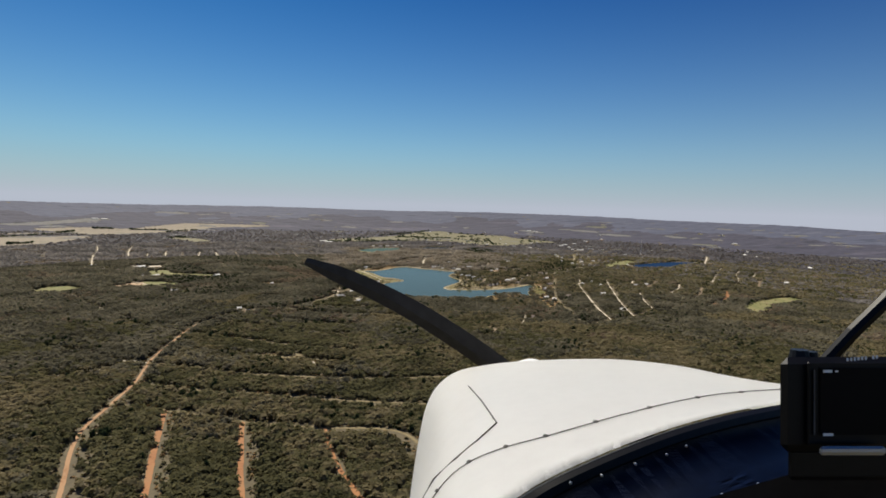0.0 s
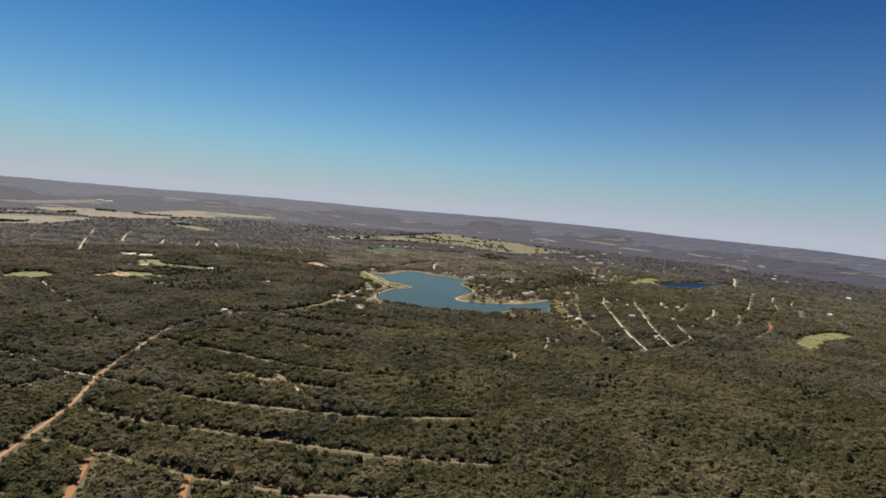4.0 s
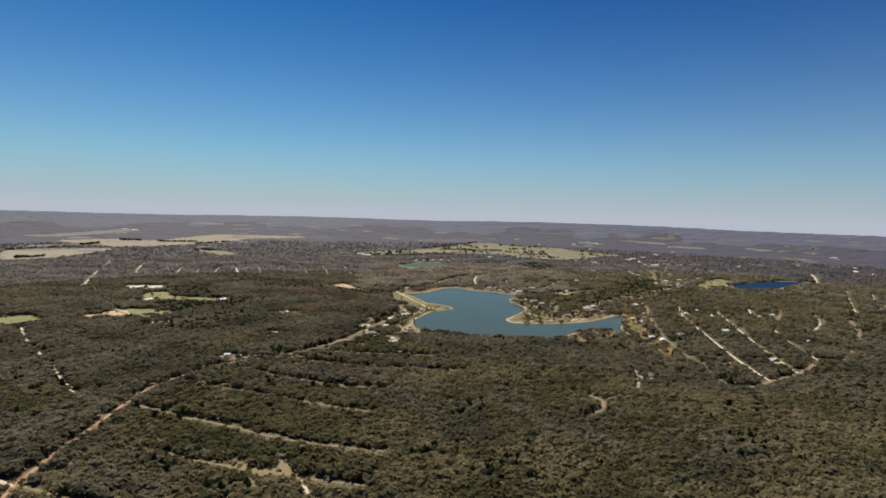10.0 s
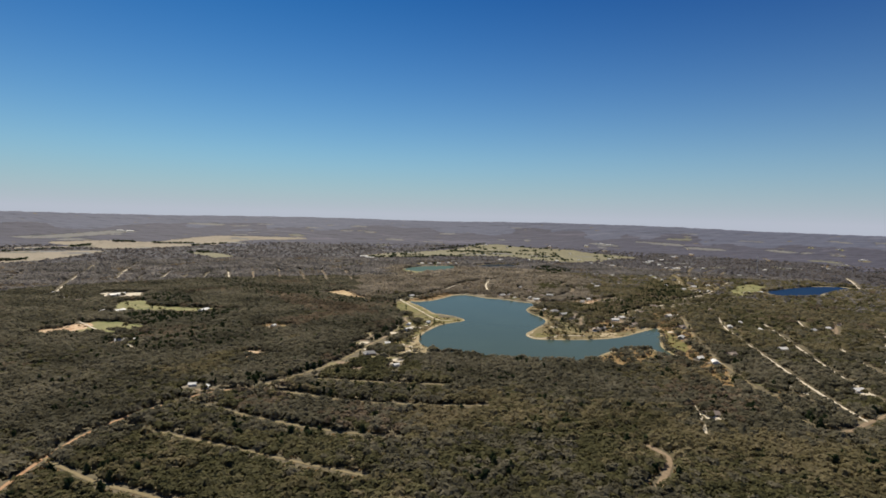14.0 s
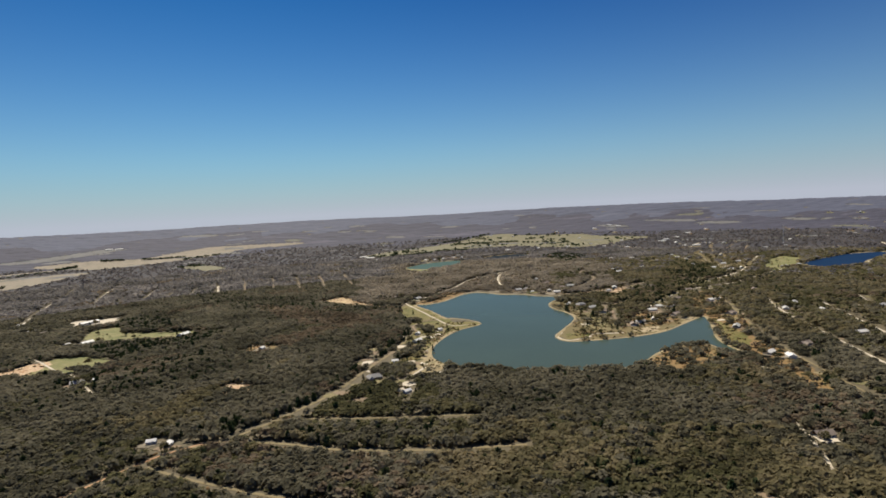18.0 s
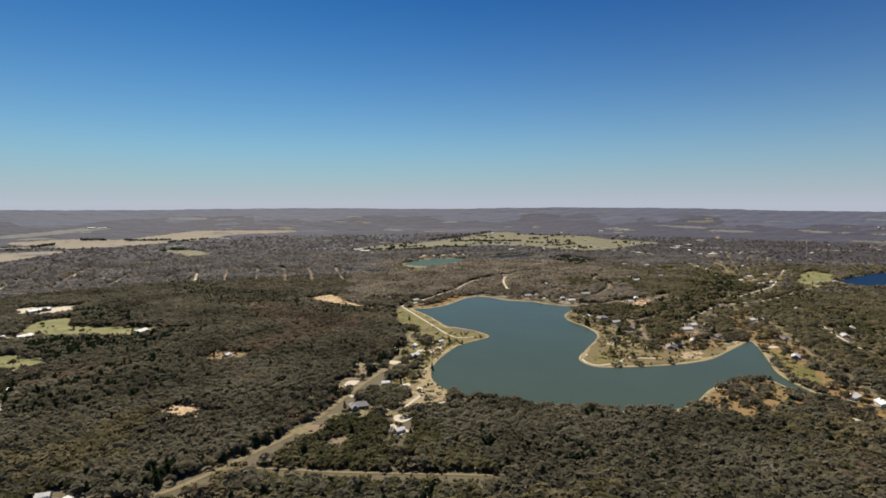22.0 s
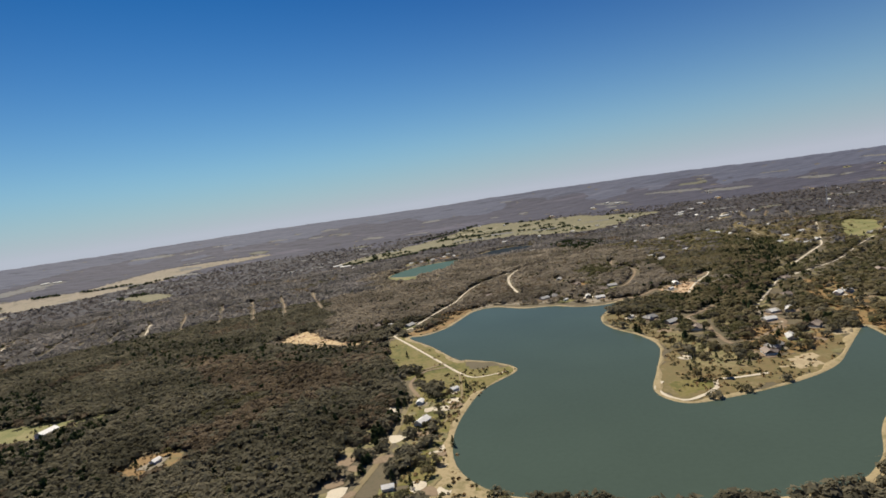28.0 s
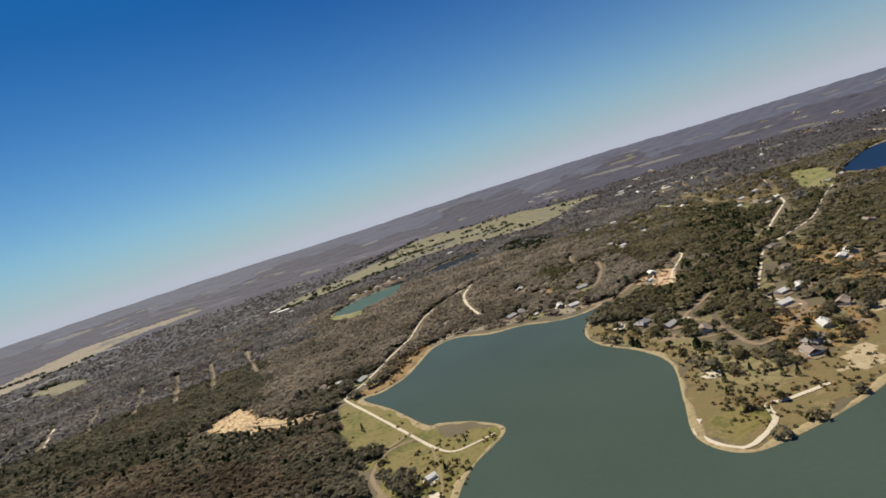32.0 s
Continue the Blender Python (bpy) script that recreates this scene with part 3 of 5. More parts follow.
def field(name, pts, mat, label, k, cell=5.0, edge=6.0):
    loop = smooth_loop(pts, 6)
    patch(name, loop, mat, (0.9 if max(p[1] for p in pts) > 2600 else 0.03) + 0.004 * k, label, "field", cell, edge, k * 1.3, woods_off=name not in THIN)
    if name in THIN:
        thin_land[inside(_gx, _gy, loop)] = 0.22 if name in ("hill_lots", "north_shore", "marsh") else 0.4 if name == "bend_clearing" else 0.35 if name == "peninsula_lawn" else 0.52
    if max(p[1] for p in pts) < 2400:
        rng = np.random.default_rng(40 + k)
        n = int(np.ptp(loop[:, 0]) * np.ptp(loop[:, 1]) / (45 if name in BRUSHY else 160))
        x, y = rng.uniform(loop[:, 0].min(), loop[:, 0].max(), n), rng.uniform(loop[:, 1].min(), loop[:, 1].max(), n)
        keep = inside(x, y, loop) & (wobble(x, y, 22.0, k) > (-0.15 if name in BRUSHY else 0.25))
        BRUSH.append((x[keep], y[keep]))
    if name in LIGHT_THIN:
        count = 1500 if name == "long_pasture" else 420
        rng = np.random.default_rng(k)
        x, y = rng.uniform(loop[:, 0].min(), loop[:, 0].max(), count), rng.uniform(loop[:, 1].min(), loop[:, 1].max(), count)
        keep = inside(x, y, loop) & (wobble(x * 0.45, y, 55.0, k) > 0.42)
        DOTTED.append((x[keep], y[keep]))


TREE_STRIP = smooth_loop([(-285, 1540), (-242, 1560), (-214, 1582), (-224, 1598), (-254, 1599), (-290, 1572)], 4)
clear_line([(46, 1806), (100, 1814), (150, 1846)], 34)
clear_line([(-236, 1756), (-206, 1786), (-178, 1832), (-152, 1884), (-112, 1898), (-68, 1862), (-24, 1850), (14, 1820), (48, 1812)], 30)
clear_line([(-262, 1750), (-300, 1736), (-350, 1746)], 22)
clear_line([(-360, 2650), (-310, 2700), (-250, 2745), (-190, 2770)], 64)
clear_line([(-245, 1780), (-232, 1820), (-208, 1890), (-172, 1975), (-155, 2060), (-138, 2118)], 17)
for loop, share in (([(24, 1735), (20, 1480), (90, 1440), (220, 1530), (250, 1640), (150, 1730)], 0.62), ([(230, 1400), (260, 1720), (450, 2150), (900, 2150), (1150, 2000), (700, 1250), (300, 1050)], 0.75)):
    near_houses = inside(_gx + 12 * wobble(_gx, _gy, 60.0), _gy, np.array(loop, float))
    thin_land[near_houses] = np.minimum(thin_land[near_houses], share)
clear_line([(-165, 1565), (-112, 1548)], 44)
clear_line([(-190, 1604), (-125, 1568)], 40)
field_count = []


def open_ground(name, m, text, pts):
    """One field, lot or bare place within a loop of plan points."""
    k = len(field_count)
    field_count.append(name)
    far_off = max(p[1] for p in pts) > 2600
    field(name, pts, m, text, k, 10.0 if far_off else 4.0, 26.0 if far_off else 5.0)


open_ground("pasture", GRASS, "green-tan winter pasture ringed by trees", [(-770, 1490), (-834, 1590), (-800, 1626), (-772, 1590), (-742, 1570), (-673, 1566), (-610, 1568), (-560, 1580), (-556, 1558), (-600, 1530), (-658, 1510), (-709, 1498), (-746, 1478)])
open_ground("pasture", GRASS, "small green pasture among trees", [(-720, 1306), (-744, 1390), (-691, 1398), (-616, 1361), (-646, 1330), (-671, 1305), (-695, 1280)])
open_ground("bare_field", QUARRY, "orange bare soil beside a pasture", [(-776, 1292), (-752, 1365), (-724, 1366), (-716, 1310), (-738, 1268)])
open_ground("pale_yard", GRAVEL, "pale gravel yard round a long shed", [(-946, 1670), (-946, 1707), (-893, 1722), (-860, 1745), (-850, 1700), (-830, 1666), (-868, 1615)])
open_ground("clearing", QUARRY, "small orange dirt clearing in the woods", [(-405, 1234), (-398, 1250), (-369, 1240), (-362, 1222), (-377, 1210), (-398, 1220)])
open_ground("clearing", MARSH, "small rusty tan clearing in the woods", [(-462, 1402), (-450, 1436), (-418, 1436), (-400, 1412), (-412, 1390), (-440, 1384)])
open_ground("quarry", PITSOIL, "orange and cream open earth pit", [(-462, 1822), (-450, 1888), (-417, 1880), (-362, 1795), (-300, 1752), (-309, 1738), (-344, 1740), (-398, 1772)])
open_ground("dam_meadow", MEADOW, "grassy meadow below the earth dam", [(-268, 1760), (-268, 1690), (-250, 1620), (-225, 1560), (-195, 1535), (-166, 1556), (-162, 1598), (-200, 1682), (-240, 1754)])
open_ground("shore_meadow", MEADOW, "grassy strip along the lake shore", [(-190, 1400), (-205, 1330), (-170, 1290), (-150, 1310), (-172, 1350), (-175, 1410), (-160, 1480), (-178, 1500)])
open_ground("north_shore", DRYGRASS, "dry grass shore below lakeside lawns", [(-150, 1890), (-110, 1905), (-60, 1875), (-10, 1862), (40, 1825), (70, 1826), (60, 1845), (0, 1895), (-70, 1925), (-130, 1925)])
open_ground("peninsula_lawn", RISE, "dry lawns on a wooded peninsula", [(22, 1735), (30, 1690), (55, 1610), (62, 1540), (44, 1470), (60, 1430), (100, 1445), (110, 1500), (95, 1580), (70, 1660), (45, 1740)])
open_ground("marsh", MARSH, "rusty brown marsh at the lake head", [(255, 1560), (262, 1600), (280, 1690), (340, 1800), (370, 1790), (335, 1690), (310, 1600), (300, 1500), (270, 1430), (235, 1400), (225, 1420), (245, 1470)])
open_ground("marsh", MARSH, "rusty orange grass below the lake head", [(244, 1470), (266, 1400), (268, 1290), (244, 1180), (224, 1180), (222, 1260), (224, 1330), (222, 1380)])
open_ground("marsh", MARSH, "rusty brown marshy point on the lake bank", [(190, 1372), (166, 1370), (136, 1346), (116, 1324), (92, 1288), (110, 1262), (170, 1270), (204, 1300), (198, 1345)])
open_ground("cleared_plot", QUARRY, "bare cleared building plot", [(140, 1826), (150, 1866), (186, 1890), (216, 1876), (190, 1825), (162, 1795)])
open_ground("pond_meadow", GRASS, "green meadow beside a blue pond", [(600, 2080), (640, 2190), (720, 2330), (780, 2390), (800, 2320), (740, 2215), (690, 2130)])
open_ground("pond_bank", PASTURE, "dull grassy bank of the pond", [(960, 2385), (1050, 2415), (1090, 2400), (1090, 2330), (1000, 2262), (920, 2190), (840, 2100), (790, 2085), (834, 2124), (912, 2214), (985, 2277), (1062, 2350), (1055, 2402)])
open_ground("long_pasture", PASTURE, "long tan pasture on a low rise", [(-660, 3020), (-545, 3300), (-372, 3572), (-270, 3720), (-140, 3930), (0, 3960), (80, 3880), (238, 3830), (405, 3800), (470, 3700), (603, 3600), (700, 3480), (560, 3350), (420, 3140), (282, 3034), (150, 3120), (40, 3260), (-140, 3260), (-320, 3150), (-440, 3040), (-560, 2960)])
open_ground("long_field", DRYGRASS, "wide tan field beyond the woods", [(-2251, 3085), (-2058, 3286), (-1860, 3330), (-1754, 3616), (-1646, 3755), (-1242, 3900), (-1237, 3824), (-1462, 3662), (-1499, 3442), (-1599, 3261), (-1719, 3099), (-1832, 2959), (-1969, 2989)])
open_ground("far_field", DRYGRASS, "tan field at the edge of the woods", [(-2060, 2560), (-1994, 2735), (-1810, 2847), (-1734, 2758), (-1663, 2446), (-1676, 2296), (-1720, 2166)])
open_ground("east_meadow", GRASS, "green cleared meadow in woods", [(660, 1195), (700, 1290), (815, 1410), (905, 1450), (890, 1380), (780, 1300), (700, 1210)])
open_ground("west_meadow", GRASS, "small pale green meadow", [(-860, 1180), (-900, 1260), (-850, 1290), (-790, 1230)])
open_ground("bare_shore", TAN, "bare cream and tan shore ground beside the lake", [(-186, 1268), (-186, 1312), (-181, 1345), (-180, 1392), (-172, 1400), (-168, 1345), (-152, 1314), (-146, 1298), (-168, 1268)])
open_ground("spit_meadow", MEADOW, "bare grassy spit beside the dam", [(-176, 1566), (-108, 1556), (-132, 1510), (-150, 1468), (-176, 1470), (-186, 1520)])
open_ground("lot", MEADOW, "brushy tan and green shore lot", [(-176, 1480), (-160, 1470), (-178, 1400), (-215, 1430), (-212, 1520), (-190, 1540)])
open_ground("shore_mud", MUD, "orange-brown bare shore round the wooded peninsula", [(30, 1735), (28, 1690), (46, 1630), (54, 1575), (48, 1540), (26, 1490), (8, 1440), (20, 1414), (52, 1414), (112, 1429), (160, 1454), (198, 1496), (224, 1528), (214, 1540), (166, 1500), (112, 1486), (76, 1480), (58, 1500), (62, 1530), (76, 1571), (72, 1630), (54, 1690), (46, 1735)])
open_ground("tip_lawn", MEADOW, "olive grass on the tip of the peninsula", [(20, 1452), (18, 1432), (28, 1424), (50, 1432), (56, 1446), (40, 1456)])
open_ground("beach", SAND, "cream sand beach beside the lake", [(126, 1464), (150, 1484), (168, 1478), (160, 1466), (138, 1453)])
open_ground("beach", SAND, "cream sand beach beside the lake", [(214, 1534), (224, 1548), (234, 1552), (233, 1543), (222, 1528)])
open_ground("beach", SAND, "cream sand patch on the lake shore", [(-174, 1384), (-167, 1384), (-162, 1366), (-160, 1346), (-168, 1344), (-172, 1362)])
open_ground("olive_shore", MEADOW, "olive grass shore at the lake head", [(252, 1535), (262, 1518), (262, 1486), (264, 1423), (250, 1373), (224, 1361), (228, 1412), (248, 1488)])
open_ground("shore_scrub", MARSH, "rusty grass between a lane and the lake", [(-246, 1762), (-236, 1812), (-208, 1880), (-180, 1915), (-150, 1894), (-178, 1826), (-196, 1788), (-220, 1762)])
open_ground("lot", MARSH, "scrubby lots along the lane", [(130, 1510), (135, 1570), (160, 1590), (195, 1585), (215, 1550), (190, 1510), (150, 1495)])
open_ground("pale_strip", FARFIELD, "narrow far tan field", [(950, 4170), (1110, 4100), (1095, 4030), (940, 4090)])
open_ground("pale_strip", FARFIELD, "narrow far tan field", [(1120, 4010), (1285, 3935), (1265, 3865), (1105, 3940)])
open_ground("pale_strip", FARFIELD, "narrow far tan field", [(1530, 3910), (1635, 3800), (1600, 3750), (1505, 3850)])
open_ground("pale_strip", FARFIELD, "pale far field beside sheds", [(-2510, 3120), (-2375, 3340), (-2250, 3590), (-2130, 3620), (-2170, 3500), (-2330, 3210)])
open_ground("pale_strip", FARFIELD, "faint far field under the horizon", [(-2060, 4110), (-1880, 4170), (-1880, 4100), (-2050, 4050)])
open_ground("pale_strip", FARFIELD, "narrow far tan field", [(-960, 3040), (-730, 3100), (-700, 3060), (-950, 3000)])
open_ground("pale_strip", FARFIELD, "bare far ground beside white sheds", [(560, 4120), (690, 4060), (700, 3980), (580, 4020)])
open_ground("bend_clearing", MUD, "half-cleared brown lots along a curved road", [(600, 2660), (680, 2840), (790, 2860), (760, 2640), (680, 2380), (620, 2200), (555, 2190), (550, 2300), (572, 2500)])
open_ground("scrub_clearing", TRACK, "brushy clearing beside a track", [(-235, 745), (-225, 775), (-190, 772), (-175, 740), (-205, 728)])
open_ground("pale_strip", DRYGRASS, "narrow tan field beside the woods", [(-2237, 2800), (-2120, 2950), (-2000, 3050), (-1960, 3020), (-2080, 2900), (-2180, 2780)])
open_ground("lake_lawn", GRASS, "green lawn at the end of a turquoise lake", [(-384, 2480), (-320, 2440), (-285, 2400), (-280, 2330), (-340, 2350), (-380, 2420)])
open_ground("hill_lots", MUD, "bare orange-brown lots along a hill road", [(585, 2600), (640, 2480), (618, 2340), (600, 2190), (526, 2150), (512, 2262), (545, 2466)])
open_ground("far_meadow", PASTURE, "dull green meadow with scattered trees", [(-1387, 2861), (-1400, 2960), (-1300, 2930), (-1232, 2880), (-1140, 2774), (-1179, 2676), (-1260, 2760)])
open_land[inside(_gx, _gy, TREE_STRIP)] = False


def far_clearings():
    """Small fields and clearings scattered through the far woods."""
    rng = random.Random(52)
    for k in range(80):
        a, r = radians(rng.uniform(-44, 46)), rng.uniform(2650, 4150)
        cx, cy = -60 + r * math.sin(a), 550 + r * math.cos(a)
        u, v, turn = rng.uniform(18, 75), rng.uniform(14, 34), rng.uniform(-0.4, 0.4) - a
        pts = [(cx + u * c * math.cos(turn) - v * d * math.sin(turn), cy + u * c * math.sin(turn) + v * d * math.cos(turn)) for c, d in ((-1, -0.6), (-0.2, -1), (0.9, -0.8), (1, 0.5), (0.3, 1), (-0.8, 0.8))]
        m, text = rng.choice(((FARFIELD, "far pale field in the woods"), (FARFIELD, "far pale winter field"), (FARFIELD, "far grey field in the woods"), (FARPASTURE, "far pasture in the woods")))
        patch("far_clearing", smooth_loop(pts, 5), m, 1.4 + 0.004 * k, text, "field", 11.0, 16.0, k * 0.9)


far_clearings()

clear_line(smooth_loop([(-776, 1484), (-746, 1472), (-709, 1490), (-658, 1503), (-612, 1522)], 5, closed=False), 14.0)

clear_line(smooth_loop([(-203, 1512), (-209, 1470), (-213, 1412), (-219, 1368), (-227, 1326), (-234, 1296), (-240, 1258), (-247, 1216), (-257, 1182), (-269, 1154), (-285, 1120), (-306, 1086), (-338, 1056)], 5, closed=False), 9.0)

# ---- where the houses stand: x, y, turn in degrees, which of the built kinds ----
FARMSTEADS = [(-390, 1079, 20, 4), (-371, 1073, 100, 4), (-226, 1256, 25, 0), (-198, 1432, 60, 3), (-213, 1324, 10, 4), (-179, 1203, 40, 4),
              (-614, 1527, 80, 5), (-757, 1482, 75, 5), (-790, 1480, 80, 4), (-893, 1668, 70, 6), (-602, 1262, 30, 2), (-590, 1270, 60, 4),
              (-959, 1605, 15, 3), (-914, 1579, 70, 1), (-1035, 1665, 20, 2), (-172, 1506, 30, 4), (-204, 1481, 80, 4),
              (-430, 1417, 75, 4), (-120, 1993, 40, 1), (-250, 1828, 60, 2), (-306, 1850, 80, 1), (-283, 1850, 20, 4)]
LAKESIDE = [(58, 1702, 70, 4), (78, 1685, 20, 0), (93, 1652, 30, 2), (108, 1612, 60, 1), (188, 1609, 10, 3), (214, 1568, 35, 1), (172, 1536, 70, 2),
            (313, 1686, 40, 3), (262, 1712, 10, 1), (145, 1516, 20, 0), (332, 2239, 30, 3), (241, 2138, 60, 2), (71, 1911, 10, 1), (-29, 1900, 35, 2),
            (-12, 1908, 70, 0), (0, 1866, 20, 4), (38, 1871, 80, 2), (52, 1850, 10, 3), (228, 1640, 60, 2), (130, 1500, 80, 1)]
SUBURB = [(316, 1814, 20, 1), (331, 1695, 75, 3), (300, 1562, 30, 1), (268, 1464, 60, 2), (246, 1318, 35, 3), (262, 1300, 80, 3), (306, 1354, 25, 1),
          (396, 1584, 70, 2)]
SUBURB += [(249, 2211, 10, 3), (344, 2319, 50, 1), (521, 2110, 20, 3), (560, 2140, 80, 2), (662, 2132, 15, 2), (617, 1892, 60, 2),
          (161, 1846, 30, 4), (182, 1884, 80, 3), (643, 1662, 20, 1), (434, 1633, 60, 2), (405, 1406, 10, 3), (436, 1789, 70, 1), (545, 1583, 40, 2),
          (386, 1190, 20, 3), (513, 1332, 60, 2), (173, 1074, 10, 1), (443, 1563, 80, 2), (585, 1610, 30, 3), (1062, 1734, 50, 6), (209, 1640, 15, 3)]
FAR_SHEDS = [(-2215, 3585, 30, 6), (-2165, 3600, 40, 6), (655, 4020, 20, 6), (612, 4075, 30, 6), (510, 3975, 10, 5), (-640, 3000, 40, 6), (-20, 3050, 20, 5), (110, 3080, 70, 5)]
FAR_HOUSES = [(499, 2464, 20, 3), (557, 2535, 60, 1), (666, 2899, 10, 3), (785, 2975, 40, 2), (821, 2928, 70, 3), (499, 2167, 30, 3), (533, 2158, 80, 1), (611, 2286, 20, 3),
              (474, 2255, 50, 2), (368, 2502, 10, 3), (304, 2521, 35, 3), (404, 2414, 60, 1), (252, 2159, 20, 3), (507, 2547, 40, 2), (509, 2407, 75, 3), (585, 2718, 60, 2), (368, 2390, 10, 1), (839, 2960, 70, 3), (886, 2980, 30, 1), (772, 2990, 50, 2), (700, 2880, 20, 6),
              (644, 2489, 80, 2), (554, 2245, 15, 3), (188, 2972, 60, 1), (35, 2640, 20, 3), (23, 2071, 70, 2), (42, 1993, 40, 1), (92, 1935, 10, 2),
              (-338, 2747, 20, 3), (-307, 2743, 60, 2), (-274, 2774, 30, 3), (-257, 2791, 10, 1), (-239, 2809, 50, 3), (-224, 2890, 20, 2), (-205, 2800, 70, 3), (-597, 2940, 10, 6), (-551, 2850, 50, 3), (710, 2160, 30, 3), (900, 2550, 20, 2),
              (980, 2560, 70, 3), (1060, 2600, 40, 1), (620, 2600, 60, 2)]
for hx, hy, _, kind_no in FARMSTEADS + LAKESIDE + SUBURB + FAR_HOUSES:
    clear_line([(hx - 3, hy - 14), (hx + 3, hy + 6)], 21 if kind_no < 5 else 30)


def far_plots():
    """Open plots before the far houses, so that they show over the woods, and a scatter of more such houses."""
    rng = random.Random(9)
    while len(FAR_HOUSES) < 88:
        hx, hy = (rng.uniform(350, 1650), rng.uniform(2250, 3500)) if len(FAR_HOUSES) < 58 else (rng.uniform(-200, 1900), rng.uniform(2900, 3950))
        if all(math.hypot(hx - h[0], hy - h[1]) > 70 for h in FAR_HOUSES):
            FAR_HOUSES.append((round(hx), round(hy), rng.choice((10, 35, 60, 80)), rng.choice((1, 2, 3, 3, 6))))
    for k, (hx, hy, turn, kind_no) in enumerate(FAR_HOUSES + FAR_SHEDS):
        w = rng.uniform(9, 17)
        loop = smooth_loop([(hx - w, hy + 14), (hx + w, hy + 14), (hx + w * rng.uniform(0.4, 1.1), hy - rng.uniform(25, 55)), (hx - w * rng.uniform(0.4, 1.1), hy - rng.uniform(25, 60))], 5)
        patch("plot", loop, rng.choice((RISE, MARSH, GRASS, TRACK)), 0.6 + 0.004 * k, "open grassy plot before a far house", "yard", 4.0, 8.0, k)


far_plots()


def yards():
    """Mown or bare ground round the nearer houses, each with a drive."""
    rng = random.Random(4)
    for k, (hx, hy, turn, kind_no) in enumerate(FARMSTEADS + LAKESIDE + SUBURB):
        r = rng.uniform(8, 12) * (0.6 if -240 < hx < -150 and hy < 1520 else 1.0)
        pts = [(hx + r * rng.uniform(0.7, 1.3) * math.cos(a), hy - 4 + r * rng.uniform(0.7, 1.2) * math.sin(a)) for a in (0.2, 1.2, 2.3, 3.3, 4.3, 5.4)]
        m, text = rng.choice(((DRYGRASS, "dry lawn round a house"), (GRASS, "green winter lawn round a house"), (DIRT, "bare dirt yard round a house"), (GRAVEL, "pale gravel yard beside a house")))
        patch("yard", smooth_loop(pts, 5), m, 0.48 + 0.004 * k, text, "yard", 3.0, 3.0, k * 0.7, woods_off=False)


yards()


def small_clearings():
    """Small gaps of tan grass, brush and bare soil among the houses and along the lanes."""
    rng = random.Random(15)
    for m, label, count in ((RISE, "small tan grass gaps among the trees", 170), (DIRT, "small bare dirt gaps among the trees", 110), (GRAVEL, "small pale drives among the trees", 70)):
        verts, faces = [], []
        for _ in range(count):
            if rng.random() < 0.62:
                cx, cy = rng.uniform(190, 1150), rng.uniform(1050, 2200)
            elif rng.random() < 0.6:
                cx, cy = rng.uniform(40, 420), rng.uniform(1480, 2100)
            else:
                cx, cy = rng.uniform(-260, -170), rng.uniform(1180, 1480)
            if inside(np.array([cx]), np.array([cy]), LAKE)[0] or inside(np.array([cx]), np.array([cy]), POND)[0]:
                continue
            rx, ry, turn = rng.uniform(4, 13), rng.uniform(4, 9), rng.uniform(0, 3.14)
            n = 9
            ring = []
            for i in range(n):
                a = 2 * math.pi * i / n
                u, v = rx * rng.uniform(0.7, 1.2) * math.cos(a), ry * rng.uniform(0.7, 1.2) * math.sin(a)
                ring.append((cx + u * math.cos(turn) - v * math.sin(turn), cy + u * math.sin(turn) + v * math.cos(turn), 0.36))
            base = len(verts)
            verts += [(cx, cy, 0.40)] + ring
            faces += [(base, base + 1 + i, base + 1 + (i + 1) % n) for i in range(n)]
            dx_, dy_ = rx * 0.7 * math.cos(turn), rx * 0.7 * math.sin(turn)
            clear_line([(cx - dx_, cy - dy_ - 3), (cx + dx_, cy + dy_ - 3)], 1.6 * ry)
        tagged(new("clearings", mesh_from("clearings", verts, faces, m)), label, "clearing", kind="stuff")


small_clearings()

# ---- woods ----
def flight_distance(x, y):
    s = np.clip((y + 0.12 * x) / 1100, 0, 1)
    return np.hypot(x + 130 * s, y - 1100 * s)


def scatter(spacing, near, far_, seed):
    """Uneven tree positions in the part of the woods that the flight looks over, between two distances from it."""
    rng = np.random.default_rng(seed)
    xs = np.arange(-2500, 2400, spacing)
    ys = np.arange(300, 3900, spacing)
    x, y = np.meshgrid(xs, ys, indexing="ij")
    x, y = x.ravel() + rng.uniform(-0.55, 0.55, x.size) * spacing, y.ravel() + rng.uniform(-0.55, 0.55, x.size) * spacing
    d = flight_distance(x, y)
    keep = (d >= near) & (d < far_) & (np.abs(x + 40) < 0.92 * y + 30) & ~is_open(x, y)
    keep &= rng.uniform(0, 1, x.size) < is_thin(x, y) * (1 - np.clip((y - 800) / 900, 0, 1) * (0.35 * (wobble(x, y, 68.0, 3.0) > 0.5) + 0.3 * (wobble(x, y, 31.0, 6.0) > 0.7)))
    return x[keep], y[keep], rng


